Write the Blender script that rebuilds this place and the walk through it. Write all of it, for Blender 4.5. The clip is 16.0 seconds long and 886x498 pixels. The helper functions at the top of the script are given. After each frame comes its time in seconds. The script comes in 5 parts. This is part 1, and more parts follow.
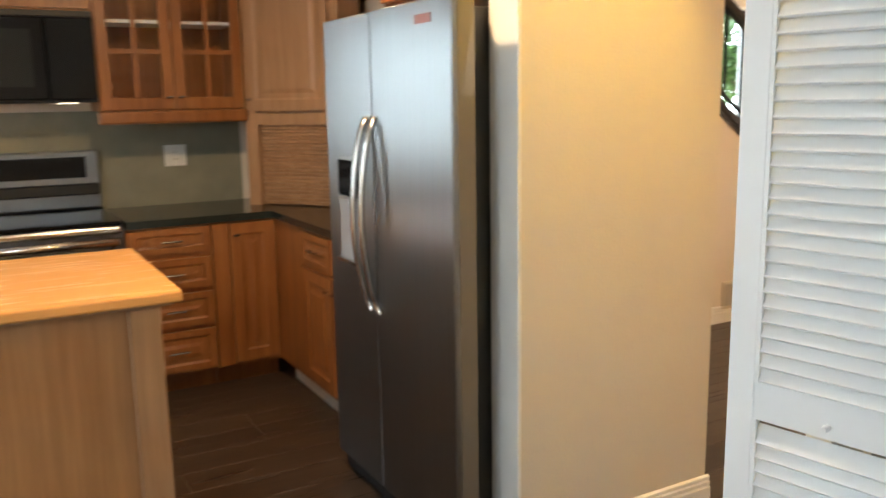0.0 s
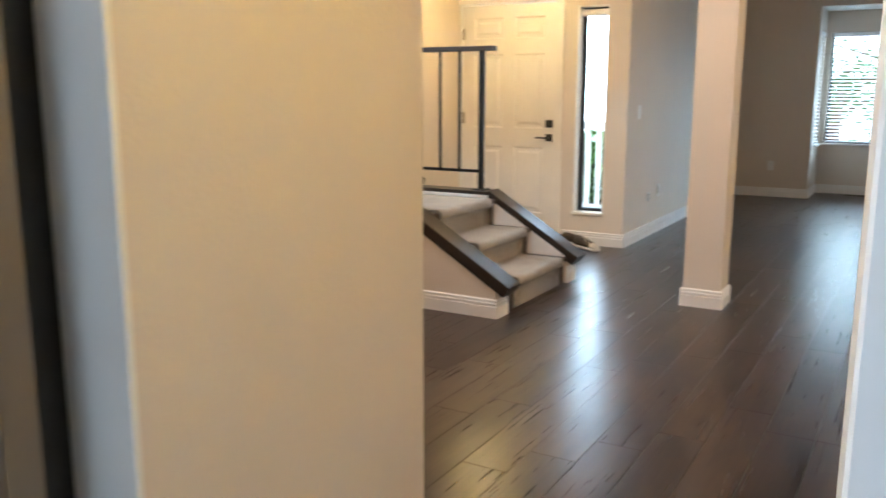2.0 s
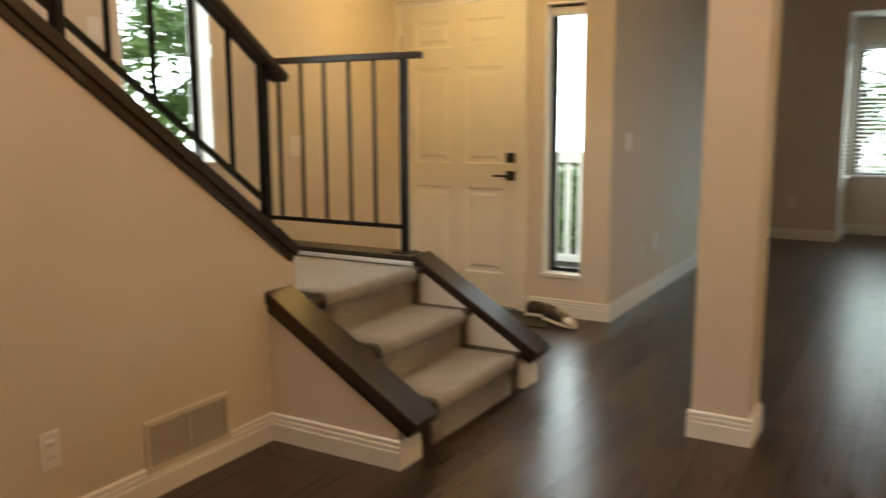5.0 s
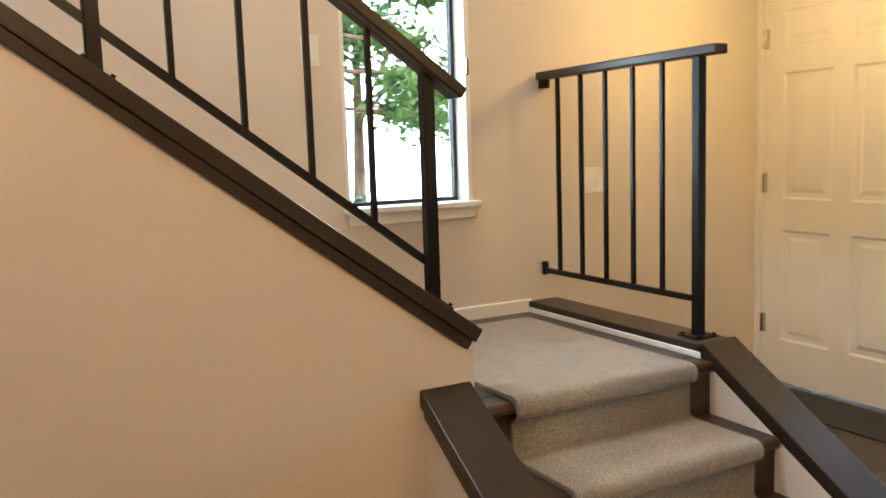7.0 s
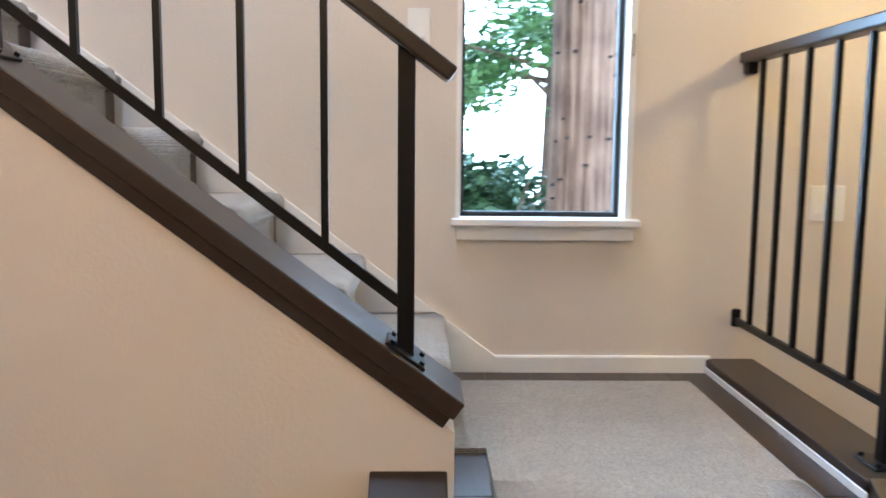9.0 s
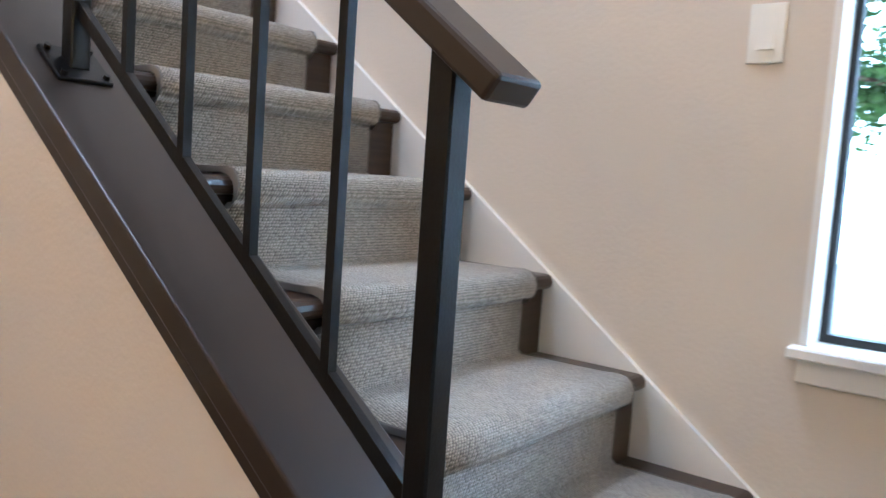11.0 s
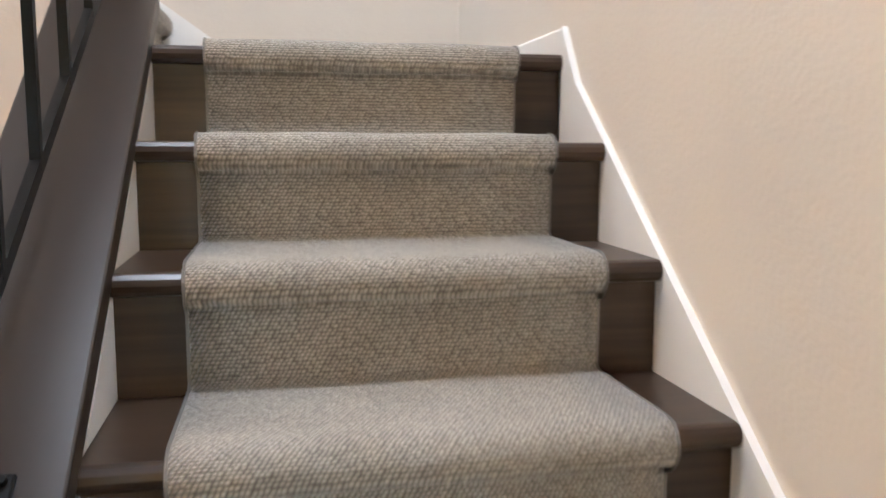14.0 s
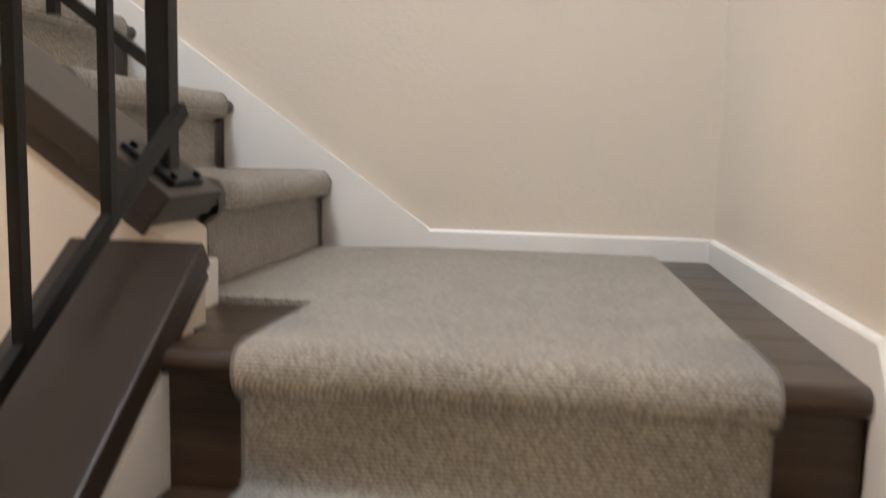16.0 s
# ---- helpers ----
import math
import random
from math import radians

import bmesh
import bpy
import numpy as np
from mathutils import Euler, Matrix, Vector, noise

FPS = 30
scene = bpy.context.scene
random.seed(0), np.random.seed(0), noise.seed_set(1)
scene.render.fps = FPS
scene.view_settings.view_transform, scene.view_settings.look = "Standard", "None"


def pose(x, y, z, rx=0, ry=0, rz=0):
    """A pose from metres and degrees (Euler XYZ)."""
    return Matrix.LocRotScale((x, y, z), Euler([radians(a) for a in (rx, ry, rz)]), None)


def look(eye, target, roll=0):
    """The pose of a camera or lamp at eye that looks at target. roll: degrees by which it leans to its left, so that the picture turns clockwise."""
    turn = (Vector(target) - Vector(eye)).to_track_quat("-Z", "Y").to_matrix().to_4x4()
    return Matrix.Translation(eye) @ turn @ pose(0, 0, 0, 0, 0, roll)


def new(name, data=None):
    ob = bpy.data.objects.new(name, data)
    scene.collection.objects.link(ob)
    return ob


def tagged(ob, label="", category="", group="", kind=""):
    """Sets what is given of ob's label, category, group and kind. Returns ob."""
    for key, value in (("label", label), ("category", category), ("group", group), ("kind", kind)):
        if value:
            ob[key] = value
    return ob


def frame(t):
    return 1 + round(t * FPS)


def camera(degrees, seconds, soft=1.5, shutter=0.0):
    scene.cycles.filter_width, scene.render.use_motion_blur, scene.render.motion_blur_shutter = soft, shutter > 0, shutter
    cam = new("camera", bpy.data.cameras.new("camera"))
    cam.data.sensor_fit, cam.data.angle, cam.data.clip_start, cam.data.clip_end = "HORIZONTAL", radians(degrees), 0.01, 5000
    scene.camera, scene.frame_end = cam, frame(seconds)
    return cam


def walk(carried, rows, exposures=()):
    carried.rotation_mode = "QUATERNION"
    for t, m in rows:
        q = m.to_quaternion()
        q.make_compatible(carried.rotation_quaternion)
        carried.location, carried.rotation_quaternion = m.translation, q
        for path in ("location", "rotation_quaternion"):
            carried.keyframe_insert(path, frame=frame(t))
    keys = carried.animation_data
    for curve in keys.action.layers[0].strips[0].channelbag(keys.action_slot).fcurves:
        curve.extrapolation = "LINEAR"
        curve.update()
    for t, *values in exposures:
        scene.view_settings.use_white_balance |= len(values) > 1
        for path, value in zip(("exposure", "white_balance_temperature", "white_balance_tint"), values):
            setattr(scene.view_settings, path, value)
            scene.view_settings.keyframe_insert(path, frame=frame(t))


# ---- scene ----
cam = camera(55.91, 16.0, shutter=0.5)
PATH = [
    (0.00, (4.7698, -4.9622, 1.4759), (3.9117, -4.4803, 1.2985), -0.95),
    (0.20, (4.6510, -4.9797, 1.4483), (3.8244, -4.4423, 1.2812), -1.83),
    (0.60, (4.4311, -4.8648, 1.4799), (3.6700, -4.2438, 1.2929), -1.79),
    (1.00, (4.2542, -4.7383, 1.4617), (3.5523, -4.0506, 1.2761), 0.42),
    (1.50, (3.9001, -4.5477, 1.3048), (3.2908, -3.7746, 1.1285), 0.47),
    (2.00, (3.7321, -4.3490, 1.2986), (3.2385, -3.4996, 1.1120), 0.07),
    (2.50, (3.5889, -4.0813, 1.3009), (3.1915, -3.1832, 1.1124), 1.92),
    (3.00, (3.4202, -3.8134, 1.2793), (3.1789, -2.8616, 1.0900), 1.07),
    (3.50, (3.3898, -3.5020, 1.2522), (3.2998, -2.5257, 1.0552), 1.47),
    (4.00, (3.3699, -3.2261, 1.2626), (3.2674, -2.2488, 1.0773), 1.78),
    (4.50, (3.2816, -2.9120, 1.2755), (2.9967, -1.9686, 1.1056), 0.24),
    (5.00, (3.2649, -2.5898, 1.2931), (2.7665, -1.7373, 1.1351), -0.24),
    (5.20, (3.2475, -2.4506, 1.2922), (2.6739, -1.6458, 1.1391), -0.91),
    (7.30, (3.0642, -1.0358, 1.2859), (2.1639, -0.6162, 1.1707), -0.76),
    (7.50, (3.0388, -0.9538, 1.2956), (2.1220, -0.5714, 1.1807), 0.02),
    (8.00, (2.9416, -0.6389, 1.2932), (1.9861, -0.3781, 1.1553), -0.86),
    (8.50, (2.8347, -0.3269, 1.3020), (1.8563, -0.1607, 1.1790), -0.57),
    (9.00, (2.7349, -0.0541, 1.2938), (1.7426, -0.0304, 1.1722), 0.58),
    (9.50, (2.4936, 0.0992, 1.3133), (1.5085, -0.0163, 1.1853), -0.20),
    (9.70, (2.3719, 0.1713, 1.3275), (1.3935, -0.0020, 1.2150), -0.25),
    (11.80, (1.3412, 0.5312, 1.3803), (0.7100, -0.2368, 1.2716), 1.89),
    (12.00, (1.2356, 0.4543, 1.4470), (0.6275, -0.3325, 1.3413), 0.39),
    (12.50, (1.0243, 0.3292, 1.5491), (0.4901, -0.5100, 1.4476), 0.45),
    (13.00, (0.8788, 0.2747, 1.7290), (0.4914, -0.6373, 1.5943), 0.69),
    (13.50, (0.7597, 0.1196, 1.8229), (0.5030, -0.8388, 1.6990), 0.25),
    (14.00, (0.6265, -0.0289, 1.8855), (0.4315, -1.0018, 1.7613), 0.18),
    (14.50, (0.4441, -0.1956, 1.9576), (0.4799, -1.1834, 1.8062), 1.63),
    (15.00, (0.4314, -0.4554, 2.0450), (0.5055, -1.4414, 1.8955), 1.68),
    (15.50, (0.3793, -0.6616, 2.1631), (0.4538, -1.6498, 2.0298), 2.16),
    (16.00, (0.3706, -0.8127, 2.3374), (0.5080, -1.7962, 2.2191), 1.39),
]
walk(cam, [(t, look(eye, target, roll)) for t, eye, target, roll in PATH], [
    (0.0, 0.30, 6550, 10), (1.0, 0.14, 6250, 10), (1.5, 0.10, 6000, 10), (2.0, 0.03, 5600, 10), (2.5, -0.32, 5400, 10), (3.5, -0.58, 5500, 10), (4.2, -0.66, 5800, 10), (5.2, -0.78, 7200, 10),
    (7.3, -0.12, 5900, 10), (8.0, -0.06, 5500, 10), (8.5, 0.04, 5150, 10), (9.7, -0.06, 4750, 10), (12.0, -0.10, 4750, 10), (13.0, -0.17, 5350, 10), (14.0, 0.10, 5350, 10), (15.0, 0.22, 5400, 10), (15.5, -0.12, 5450, 10), (16.0, -0.37, 5800, 10)])

# ---- world and light ----
world = bpy.data.worlds.new("sky")
scene.world = world
world.use_nodes = True
wn = world.node_tree.nodes
sky = wn.new("ShaderNodeTexSky")
sky.sky_type, sky.sun_disc = "NISHITA", False
sky.sun_elevation, sky.sun_rotation = radians(52), radians(77)
sky.air_density, sky.dust_density, sky.ozone_density = 1.0, 2.0, 1.0
world.node_tree.links.new(sky.outputs[0], wn["Background"].inputs[0])
wn["Background"].inputs[1].default_value = 0.12

sun_data = bpy.data.lights.new("sun", "SUN")
sun_data.energy, sun_data.angle, sun_data.color = 3.0, radians(0.6), (1.0, 0.95, 0.88)
sun = new("sun", sun_data)
sun.matrix_world = look((9, 2, 12), (0, 0, 0))


def area(name, place, target, width, height, power, color):
    data = bpy.data.lights.new(name, "AREA")
    data.shape, data.size, data.size_y, data.energy, data.color = "RECTANGLE", width, height, power, color
    ob = new(name, data)
    ob.matrix_world = look(place, target)
    return ob


DAY = (0.80, 0.92, 1.0)
LX, LY = 0.67, 1.63
KLX, KLY = 2.25, -4.30
area("sky_light_kitchen", (4.6, -7.40, 1.85), (3.4, -3, 1.2), 1.7, 1.0, 42, DAY)
area("sky_light_kitchen_west", (-0.12, -5.9, 1.55), (3, -5.6, 1.3), 0.9, 1.0, 7, DAY)
area("sky_light_upper", (0.93, -1.015, 5.06), (0.93, -1.015, 0), 0.62, 0.44, 84, (1.0, 0.99, 0.97))
# Fill light added to brighten the upper stairs; no known window there.
area("fill_light_upper", (3.97, -2.36, 4.15), (0.0, -1.6, 2.6), 0.80, 1.0, 46, (1.0, 0.98, 0.94))


def bulb(name, place, power, radius, color):
    data = bpy.data.lights.new(name, "POINT")
    data.energy, data.shadow_soft_size, data.color = power, radius, color
    ob = new(name, data)
    ob.location = place
    return ob


bulb("bulb_entry", (LX, LY, 2.02), 27, 0.04, (1.0, 0.63, 0.21))
# Warm fill without a fixture, added to light the stair wall and dining space.
bulb("fill_dining", (3.2, -0.9, 2.5), 84, 0.3, (1.0, 0.58, 0.25))
# Yellow fill without a fixture, added to warm the pier beside the passage.
bulb("fill_passage", (3.70, -3.2, 2.50), 30, 0.12, (1.0, 0.65, 0.09))
bulb("bulb_hall", (5.7, 1.28, 2.3), 85, 0.1, (1.0, 0.66, 0.26))
# Downward fill added to brighten the kitchen floor; no lamp is seen here.
area("fill_light_kitchen", (KLX, KLY, 2.485), (KLX, KLY, 0), 0.15, 0.15, 36, (1.0, 0.70, 0.40))


# ---- materials ----
def mat(name, color, rough=0.5, metal=0.0, var=0.1, scale=6.0, bump=0.1, fine=180.0, stretch=(1, 1, 1), spec=0.5, obj_var=0.0):
    m = bpy.data.materials.new(name)
    m.use_nodes = True
    nt = m.node_tree
    n, l = nt.nodes, nt.links
    b = n["Principled BSDF"]
    b.inputs["Metallic"].default_value = metal
    b.inputs["Specular IOR Level"].default_value = spec
    geo = n.new("ShaderNodeNewGeometry")
    mp = n.new("ShaderNodeMapping")
    mp.inputs["Scale"].default_value = stretch
    l.new(geo.outputs["Position"], mp.inputs[0])
    big = n.new("ShaderNodeTexNoise")
    big.inputs["Scale"].default_value, big.inputs["Detail"].default_value = scale, 5
    l.new(mp.outputs[0], big.inputs["Vector"])
    small = n.new("ShaderNodeTexNoise")
    small.inputs["Scale"].default_value, small.inputs["Detail"].default_value = fine, 3
    l.new(mp.outputs[0], small.inputs["Vector"])
    ramp = n.new("ShaderNodeMapRange")
    ramp.inputs["From Min"].default_value, ramp.inputs["From Max"].default_value = 0.25, 0.75
    ramp.inputs["To Min"].default_value, ramp.inputs["To Max"].default_value = 1 - var, 1 + var
    l.new(big.outputs[0], ramp.inputs["Value"])
    hsv = n.new("ShaderNodeHueSaturation")
    hsv.inputs["Color"].default_value = (*color, 1)
    if obj_var:
        info = n.new("ShaderNodeObjectInfo")
        r2 = n.new("ShaderNodeMapRange")
        r2.inputs["To Min"].default_value, r2.inputs["To Max"].default_value = 1 - obj_var, 1 + obj_var
        l.new(info.outputs["Random"], r2.inputs["Value"])
        mul = n.new("ShaderNodeMath")
        mul.operation = "MULTIPLY"
        l.new(ramp.outputs[0], mul.inputs[0])
        l.new(r2.outputs[0], mul.inputs[1])
        l.new(mul.outputs[0], hsv.inputs["Value"])
    else:
        l.new(ramp.outputs[0], hsv.inputs["Value"])
    l.new(hsv.outputs[0], b.inputs["Base Color"])
    rr = n.new("ShaderNodeMapRange")
    rr.inputs["To Min"].default_value, rr.inputs["To Max"].default_value = rough * 0.88, min(rough * 1.12, 1)
    l.new(big.outputs[0], rr.inputs["Value"])
    l.new(rr.outputs[0], b.inputs["Roughness"])
    if bump:
        bp = n.new("ShaderNodeBump")
        bp.inputs["Strength"].default_value, bp.inputs["Distance"].default_value = bump, 0.004
        l.new(small.outputs[0], bp.inputs["Height"])
        l.new(bp.outputs[0], b.inputs["Normal"])
    return m


def wood(name, dark, light, rough, along, grain=1.0, spread=0.35, bump=0.12, run=1.3, blotch=0.6, lo=0.55, hi=1.05):
    """Grain runs along axis 0, 1 or 2 of the world; every piece differs."""
    m = bpy.data.materials.new(name)
    m.use_nodes = True
    nt = m.node_tree
    n, l = nt.nodes, nt.links
    b = n["Principled BSDF"]
    geo = n.new("ShaderNodeNewGeometry")
    info = n.new("ShaderNodeObjectInfo")
    rnd = n.new("ShaderNodeMath")
    rnd.operation = "ADD"
    l.new(info.outputs["Random"], rnd.inputs[0])
    l.new(geo.outputs["Random Per Island"], rnd.inputs[1])
    off = n.new("ShaderNodeMath")
    off.operation = "MULTIPLY"
    l.new(rnd.outputs[0], off.inputs[0])
    off.inputs[1].default_value = 37.0
    add = n.new("ShaderNodeVectorMath")
    l.new(geo.outputs["Position"], add.inputs[0])
    l.new(off.outputs[0], add.inputs[1])
    mp = n.new("ShaderNodeMapping")
    sc = [24.0 * grain] * 3
    sc[along] = run * grain
    mp.inputs["Scale"].default_value = sc
    l.new(add.outputs[0], mp.inputs[0])
    noise_a = n.new("ShaderNodeTexNoise")
    noise_a.inputs["Scale"].default_value, noise_a.inputs["Detail"].default_value = 1.0, 8
    noise_a.inputs["Roughness"].default_value, noise_a.inputs["Distortion"].default_value = 0.62, 0.25
    l.new(mp.outputs[0], noise_a.inputs["Vector"])
    blot = n.new("ShaderNodeTexNoise")
    blot.inputs["Scale"].default_value, blot.inputs["Detail"].default_value = 2.2, 3
    l.new(add.outputs[0], blot.inputs["Vector"])
    mixv = n.new("ShaderNodeMath")
    mixv.operation = "MULTIPLY_ADD"
    l.new(blot.outputs[0], mixv.inputs[0])
    mixv.inputs[1].default_value = blotch
    l.new(noise_a.outputs[0], mixv.inputs[2])
    ramp = n.new("ShaderNodeValToRGB")
    ramp.color_ramp.elements[0].position, ramp.color_ramp.elements[0].color = lo - 0.3, (*dark, 1)
    ramp.color_ramp.elements[1].position, ramp.color_ramp.elements[1].color = hi - 0.3, (*light, 1)
    shift = n.new("ShaderNodeMath")
    shift.operation = "SUBTRACT"
    l.new(mixv.outputs[0], shift.inputs[0])
    shift.inputs[1].default_value = 0.3
    l.new(shift.outputs[0], ramp.inputs[0])
    fr = n.new("ShaderNodeMath")
    fr.operation = "FRACT"
    l.new(rnd.outputs[0], fr.inputs[0])
    mr = n.new("ShaderNodeMapRange")
    mr.inputs["To Min"].default_value, mr.inputs["To Max"].default_value = 1 - spread, 1 + spread
    l.new(fr.outputs[0], mr.inputs["Value"])
    hsv = n.new("ShaderNodeHueSaturation")
    l.new(ramp.outputs[0], hsv.inputs["Color"])
    l.new(mr.outputs[0], hsv.inputs["Value"])
    l.new(hsv.outputs[0], b.inputs["Base Color"])
    rr = n.new("ShaderNodeMapRange")
    rr.inputs["To Min"].default_value, rr.inputs["To Max"].default_value = max(rough - 0.05, 0.05), rough + 0.05
    l.new(noise_a.outputs[0], rr.inputs["Value"])
    l.new(rr.outputs[0], b.inputs["Roughness"])
    bp = n.new("ShaderNodeBump")
    bp.inputs["Strength"].default_value, bp.inputs["Distance"].default_value = bump, 0.002
    l.new(noise_a.outputs[0], bp.inputs["Height"])
    l.new(bp.outputs[0], b.inputs["Normal"])
    return m


def stained_wood(name, base, rough, along, stain=0.55, grain=0.35, spread=0.22, knots=0.0, bump=0.03, spec=0.5):
    """Smooth dark-stained wood: soft stains, fine grain along axis 0, 1 or 2, now and then a knot; every piece differs."""
    m = bpy.data.materials.new(name)
    m.use_nodes = True
    n, l = m.node_tree.nodes, m.node_tree.links
    b = n["Principled BSDF"]
    geo, info = n.new("ShaderNodeNewGeometry"), n.new("ShaderNodeObjectInfo")

    def calc(op, p, q, r=None):
        k = n.new("ShaderNodeMath")
        k.operation = op
        for i, w in enumerate((p, q, r)):
            if w is None:
                continue
            if isinstance(w, (int, float)):
                k.inputs[i].default_value = w
            else:
                l.new(w, k.inputs[i])
        return k.outputs[0]
    rnd = calc("ADD", info.outputs["Random"], geo.outputs["Random Per Island"])
    add = n.new("ShaderNodeVectorMath")
    l.new(geo.outputs["Position"], add.inputs[0])
    l.new(calc("MULTIPLY", rnd, 41.0), add.inputs[1])

    def layer(across, lengthwise, detail, distortion):
        mp = n.new("ShaderNodeMapping")
        sc = [across] * 3
        sc[along] = lengthwise
        mp.inputs["Scale"].default_value = sc
        l.new(add.outputs[0], mp.inputs[0])
        t = n.new("ShaderNodeTexNoise")
        t.inputs["Scale"].default_value, t.inputs["Detail"].default_value, t.inputs["Distortion"].default_value = 1.0, detail, distortion
        l.new(mp.outputs[0], t.inputs["Vector"])
        return t.outputs[0], mp
    blot, _ = layer(9.0, 1.9, 3, 0.6)
    fine, _ = layer(75.0, 2.6, 5, 0.2)
    value = calc("MULTIPLY_ADD", calc("SUBTRACT", blot, 0.5), stain * 3.0, 1.0)
    value = calc("MULTIPLY_ADD", calc("SUBTRACT", fine, 0.5), grain * 2.2, value)
    value = calc("MULTIPLY_ADD", calc("SUBTRACT", calc("FRACT", rnd, 0.0), 0.5), spread * 2, value)
    if knots:
        mp = n.new("ShaderNodeMapping")
        sc = [3.6] * 3
        sc[along] = 1.5
        mp.inputs["Scale"].default_value = sc
        l.new(add.outputs[0], mp.inputs[0])
        v = n.new("ShaderNodeTexVoronoi")
        v.inputs["Scale"].default_value = 1.0
        l.new(mp.outputs[0], v.inputs["Vector"])
        r = n.new("ShaderNodeMapRange")
        r.interpolation_type = "SMOOTHSTEP"
        r.inputs["From Min"].default_value, r.inputs["From Max"].default_value = 0.03, 0.17
        r.inputs["To Min"].default_value = 1 - knots
        l.new(v.outputs["Distance"], r.inputs["Value"])
        value = calc("MULTIPLY", value, r.outputs[0])
    hsv = n.new("ShaderNodeHueSaturation")
    hsv.inputs["Color"].default_value = (*base, 1)
    l.new(calc("MAXIMUM", value, 0.22), hsv.inputs["Value"])
    l.new(hsv.outputs[0], b.inputs["Base Color"])
    rr = n.new("ShaderNodeMapRange")
    rr.inputs["To Min"].default_value, rr.inputs["To Max"].default_value = rough * 0.93, rough * 1.07
    l.new(fine, rr.inputs["Value"])
    l.new(rr.outputs[0], b.inputs["Roughness"])
    b.inputs["Specular IOR Level"].default_value = spec
    bp = n.new("ShaderNodeBump")
    bp.inputs["Strength"].default_value, bp.inputs["Distance"].default_value = bump, 0.002
    l.new(fine, bp.inputs["Height"])
    l.new(bp.outputs[0], b.inputs["Normal"])
    return m


def carpet_material(name, across, climb):
    """Looped wool in slanting rows. across: the axis over the runner's width; climb: the axis and sign along which the flight rises."""
    m = mat(name, (0.415, 0.375, 0.315), 0.95, var=0.09, scale=9, bump=0.0, spec=0.1)
    n, l = m.node_tree.nodes, m.node_tree.links
    b = n["Principled BSDF"]
    geo, sep = n.new("ShaderNodeNewGeometry"), n.new("ShaderNodeSeparateXYZ")
    l.new(geo.outputs["Position"], sep.inputs[0])
    along = n.new("ShaderNodeMath")
    along.operation = "MULTIPLY_ADD"
    l.new(sep.outputs[climb[0]], along.inputs[0])
    along.inputs[1].default_value = climb[1]
    l.new(sep.outputs["Z"], along.inputs[2])
    rows = n.new("ShaderNodeMath")
    rows.operation = "MULTIPLY"
    l.new(along.outputs[0], rows.inputs[0])
    rows.inputs[1].default_value = 1 / 0.0062
    lean = n.new("ShaderNodeMath")
    lean.operation = "MULTIPLY"
    l.new(rows.outputs[0], lean.inputs[0])
    lean.inputs[1].default_value = 0.45
    loops = n.new("ShaderNodeMath")
    loops.operation = "MULTIPLY_ADD"
    l.new(sep.outputs[across], loops.inputs[0])
    loops.inputs[1].default_value = 1 / 0.0072
    l.new(lean.outputs[0], loops.inputs[2])
    uv = n.new("ShaderNodeCombineXYZ")
    l.new(loops.outputs[0], uv.inputs[0])
    l.new(rows.outputs[0], uv.inputs[1])
    vor = n.new("ShaderNodeTexVoronoi")
    vor.voronoi_dimensions = "2D"
    vor.inputs["Scale"].default_value, vor.inputs["Randomness"].default_value = 1.0, 0.30
    l.new(uv.outputs[0], vor.inputs["Vector"])
    fuzz = n.new("ShaderNodeTexNoise")
    fuzz.inputs["Scale"].default_value, fuzz.inputs["Detail"].default_value = 70, 4
    l.new(geo.outputs["Position"], fuzz.inputs["Vector"])
    bp = n.new("ShaderNodeBump")
    bp.inputs["Strength"].default_value, bp.inputs["Distance"].default_value = 0.9, 0.0035
    bp.invert = True
    l.new(vor.outputs["Distance"], bp.inputs["Height"])
    l.new(bp.outputs[0], b.inputs["Normal"])
    # Shade between the loops is put into the colour: tops lighter, gaps darker.
    gap_shade = n.new("ShaderNodeMapRange")
    gap_shade.inputs["From Min"].default_value, gap_shade.inputs["From Max"].default_value = 0.12, 0.62
    gap_shade.inputs["To Min"].default_value, gap_shade.inputs["To Max"].default_value = 1.16, 0.42
    l.new(vor.outputs["Distance"], gap_shade.inputs["Value"])
    fleck = n.new("ShaderNodeSeparateColor")
    l.new(vor.outputs["Color"], fleck.inputs[0])
    tone = n.new("ShaderNodeMapRange")
    tone.inputs["To Min"].default_value, tone.inputs["To Max"].default_value = 0.86, 1.14
    l.new(fleck.outputs[0], tone.inputs["Value"])
    soft = n.new("ShaderNodeMapRange")
    soft.inputs["From Min"].default_value, soft.inputs["From Max"].default_value = 0.3, 0.7
    soft.inputs["To Min"].default_value, soft.inputs["To Max"].default_value = 0.90, 1.10
    l.new(fuzz.outputs[0], soft.inputs["Value"])
    value = gap_shade.outputs[0]
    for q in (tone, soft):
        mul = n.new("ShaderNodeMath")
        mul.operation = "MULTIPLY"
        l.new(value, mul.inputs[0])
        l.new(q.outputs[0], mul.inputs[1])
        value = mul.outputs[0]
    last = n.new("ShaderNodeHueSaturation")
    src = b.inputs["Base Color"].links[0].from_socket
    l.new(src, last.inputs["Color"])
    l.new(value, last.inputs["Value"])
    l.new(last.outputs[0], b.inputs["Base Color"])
    b.inputs["Sheen Weight"].default_value = 0.3
    return m


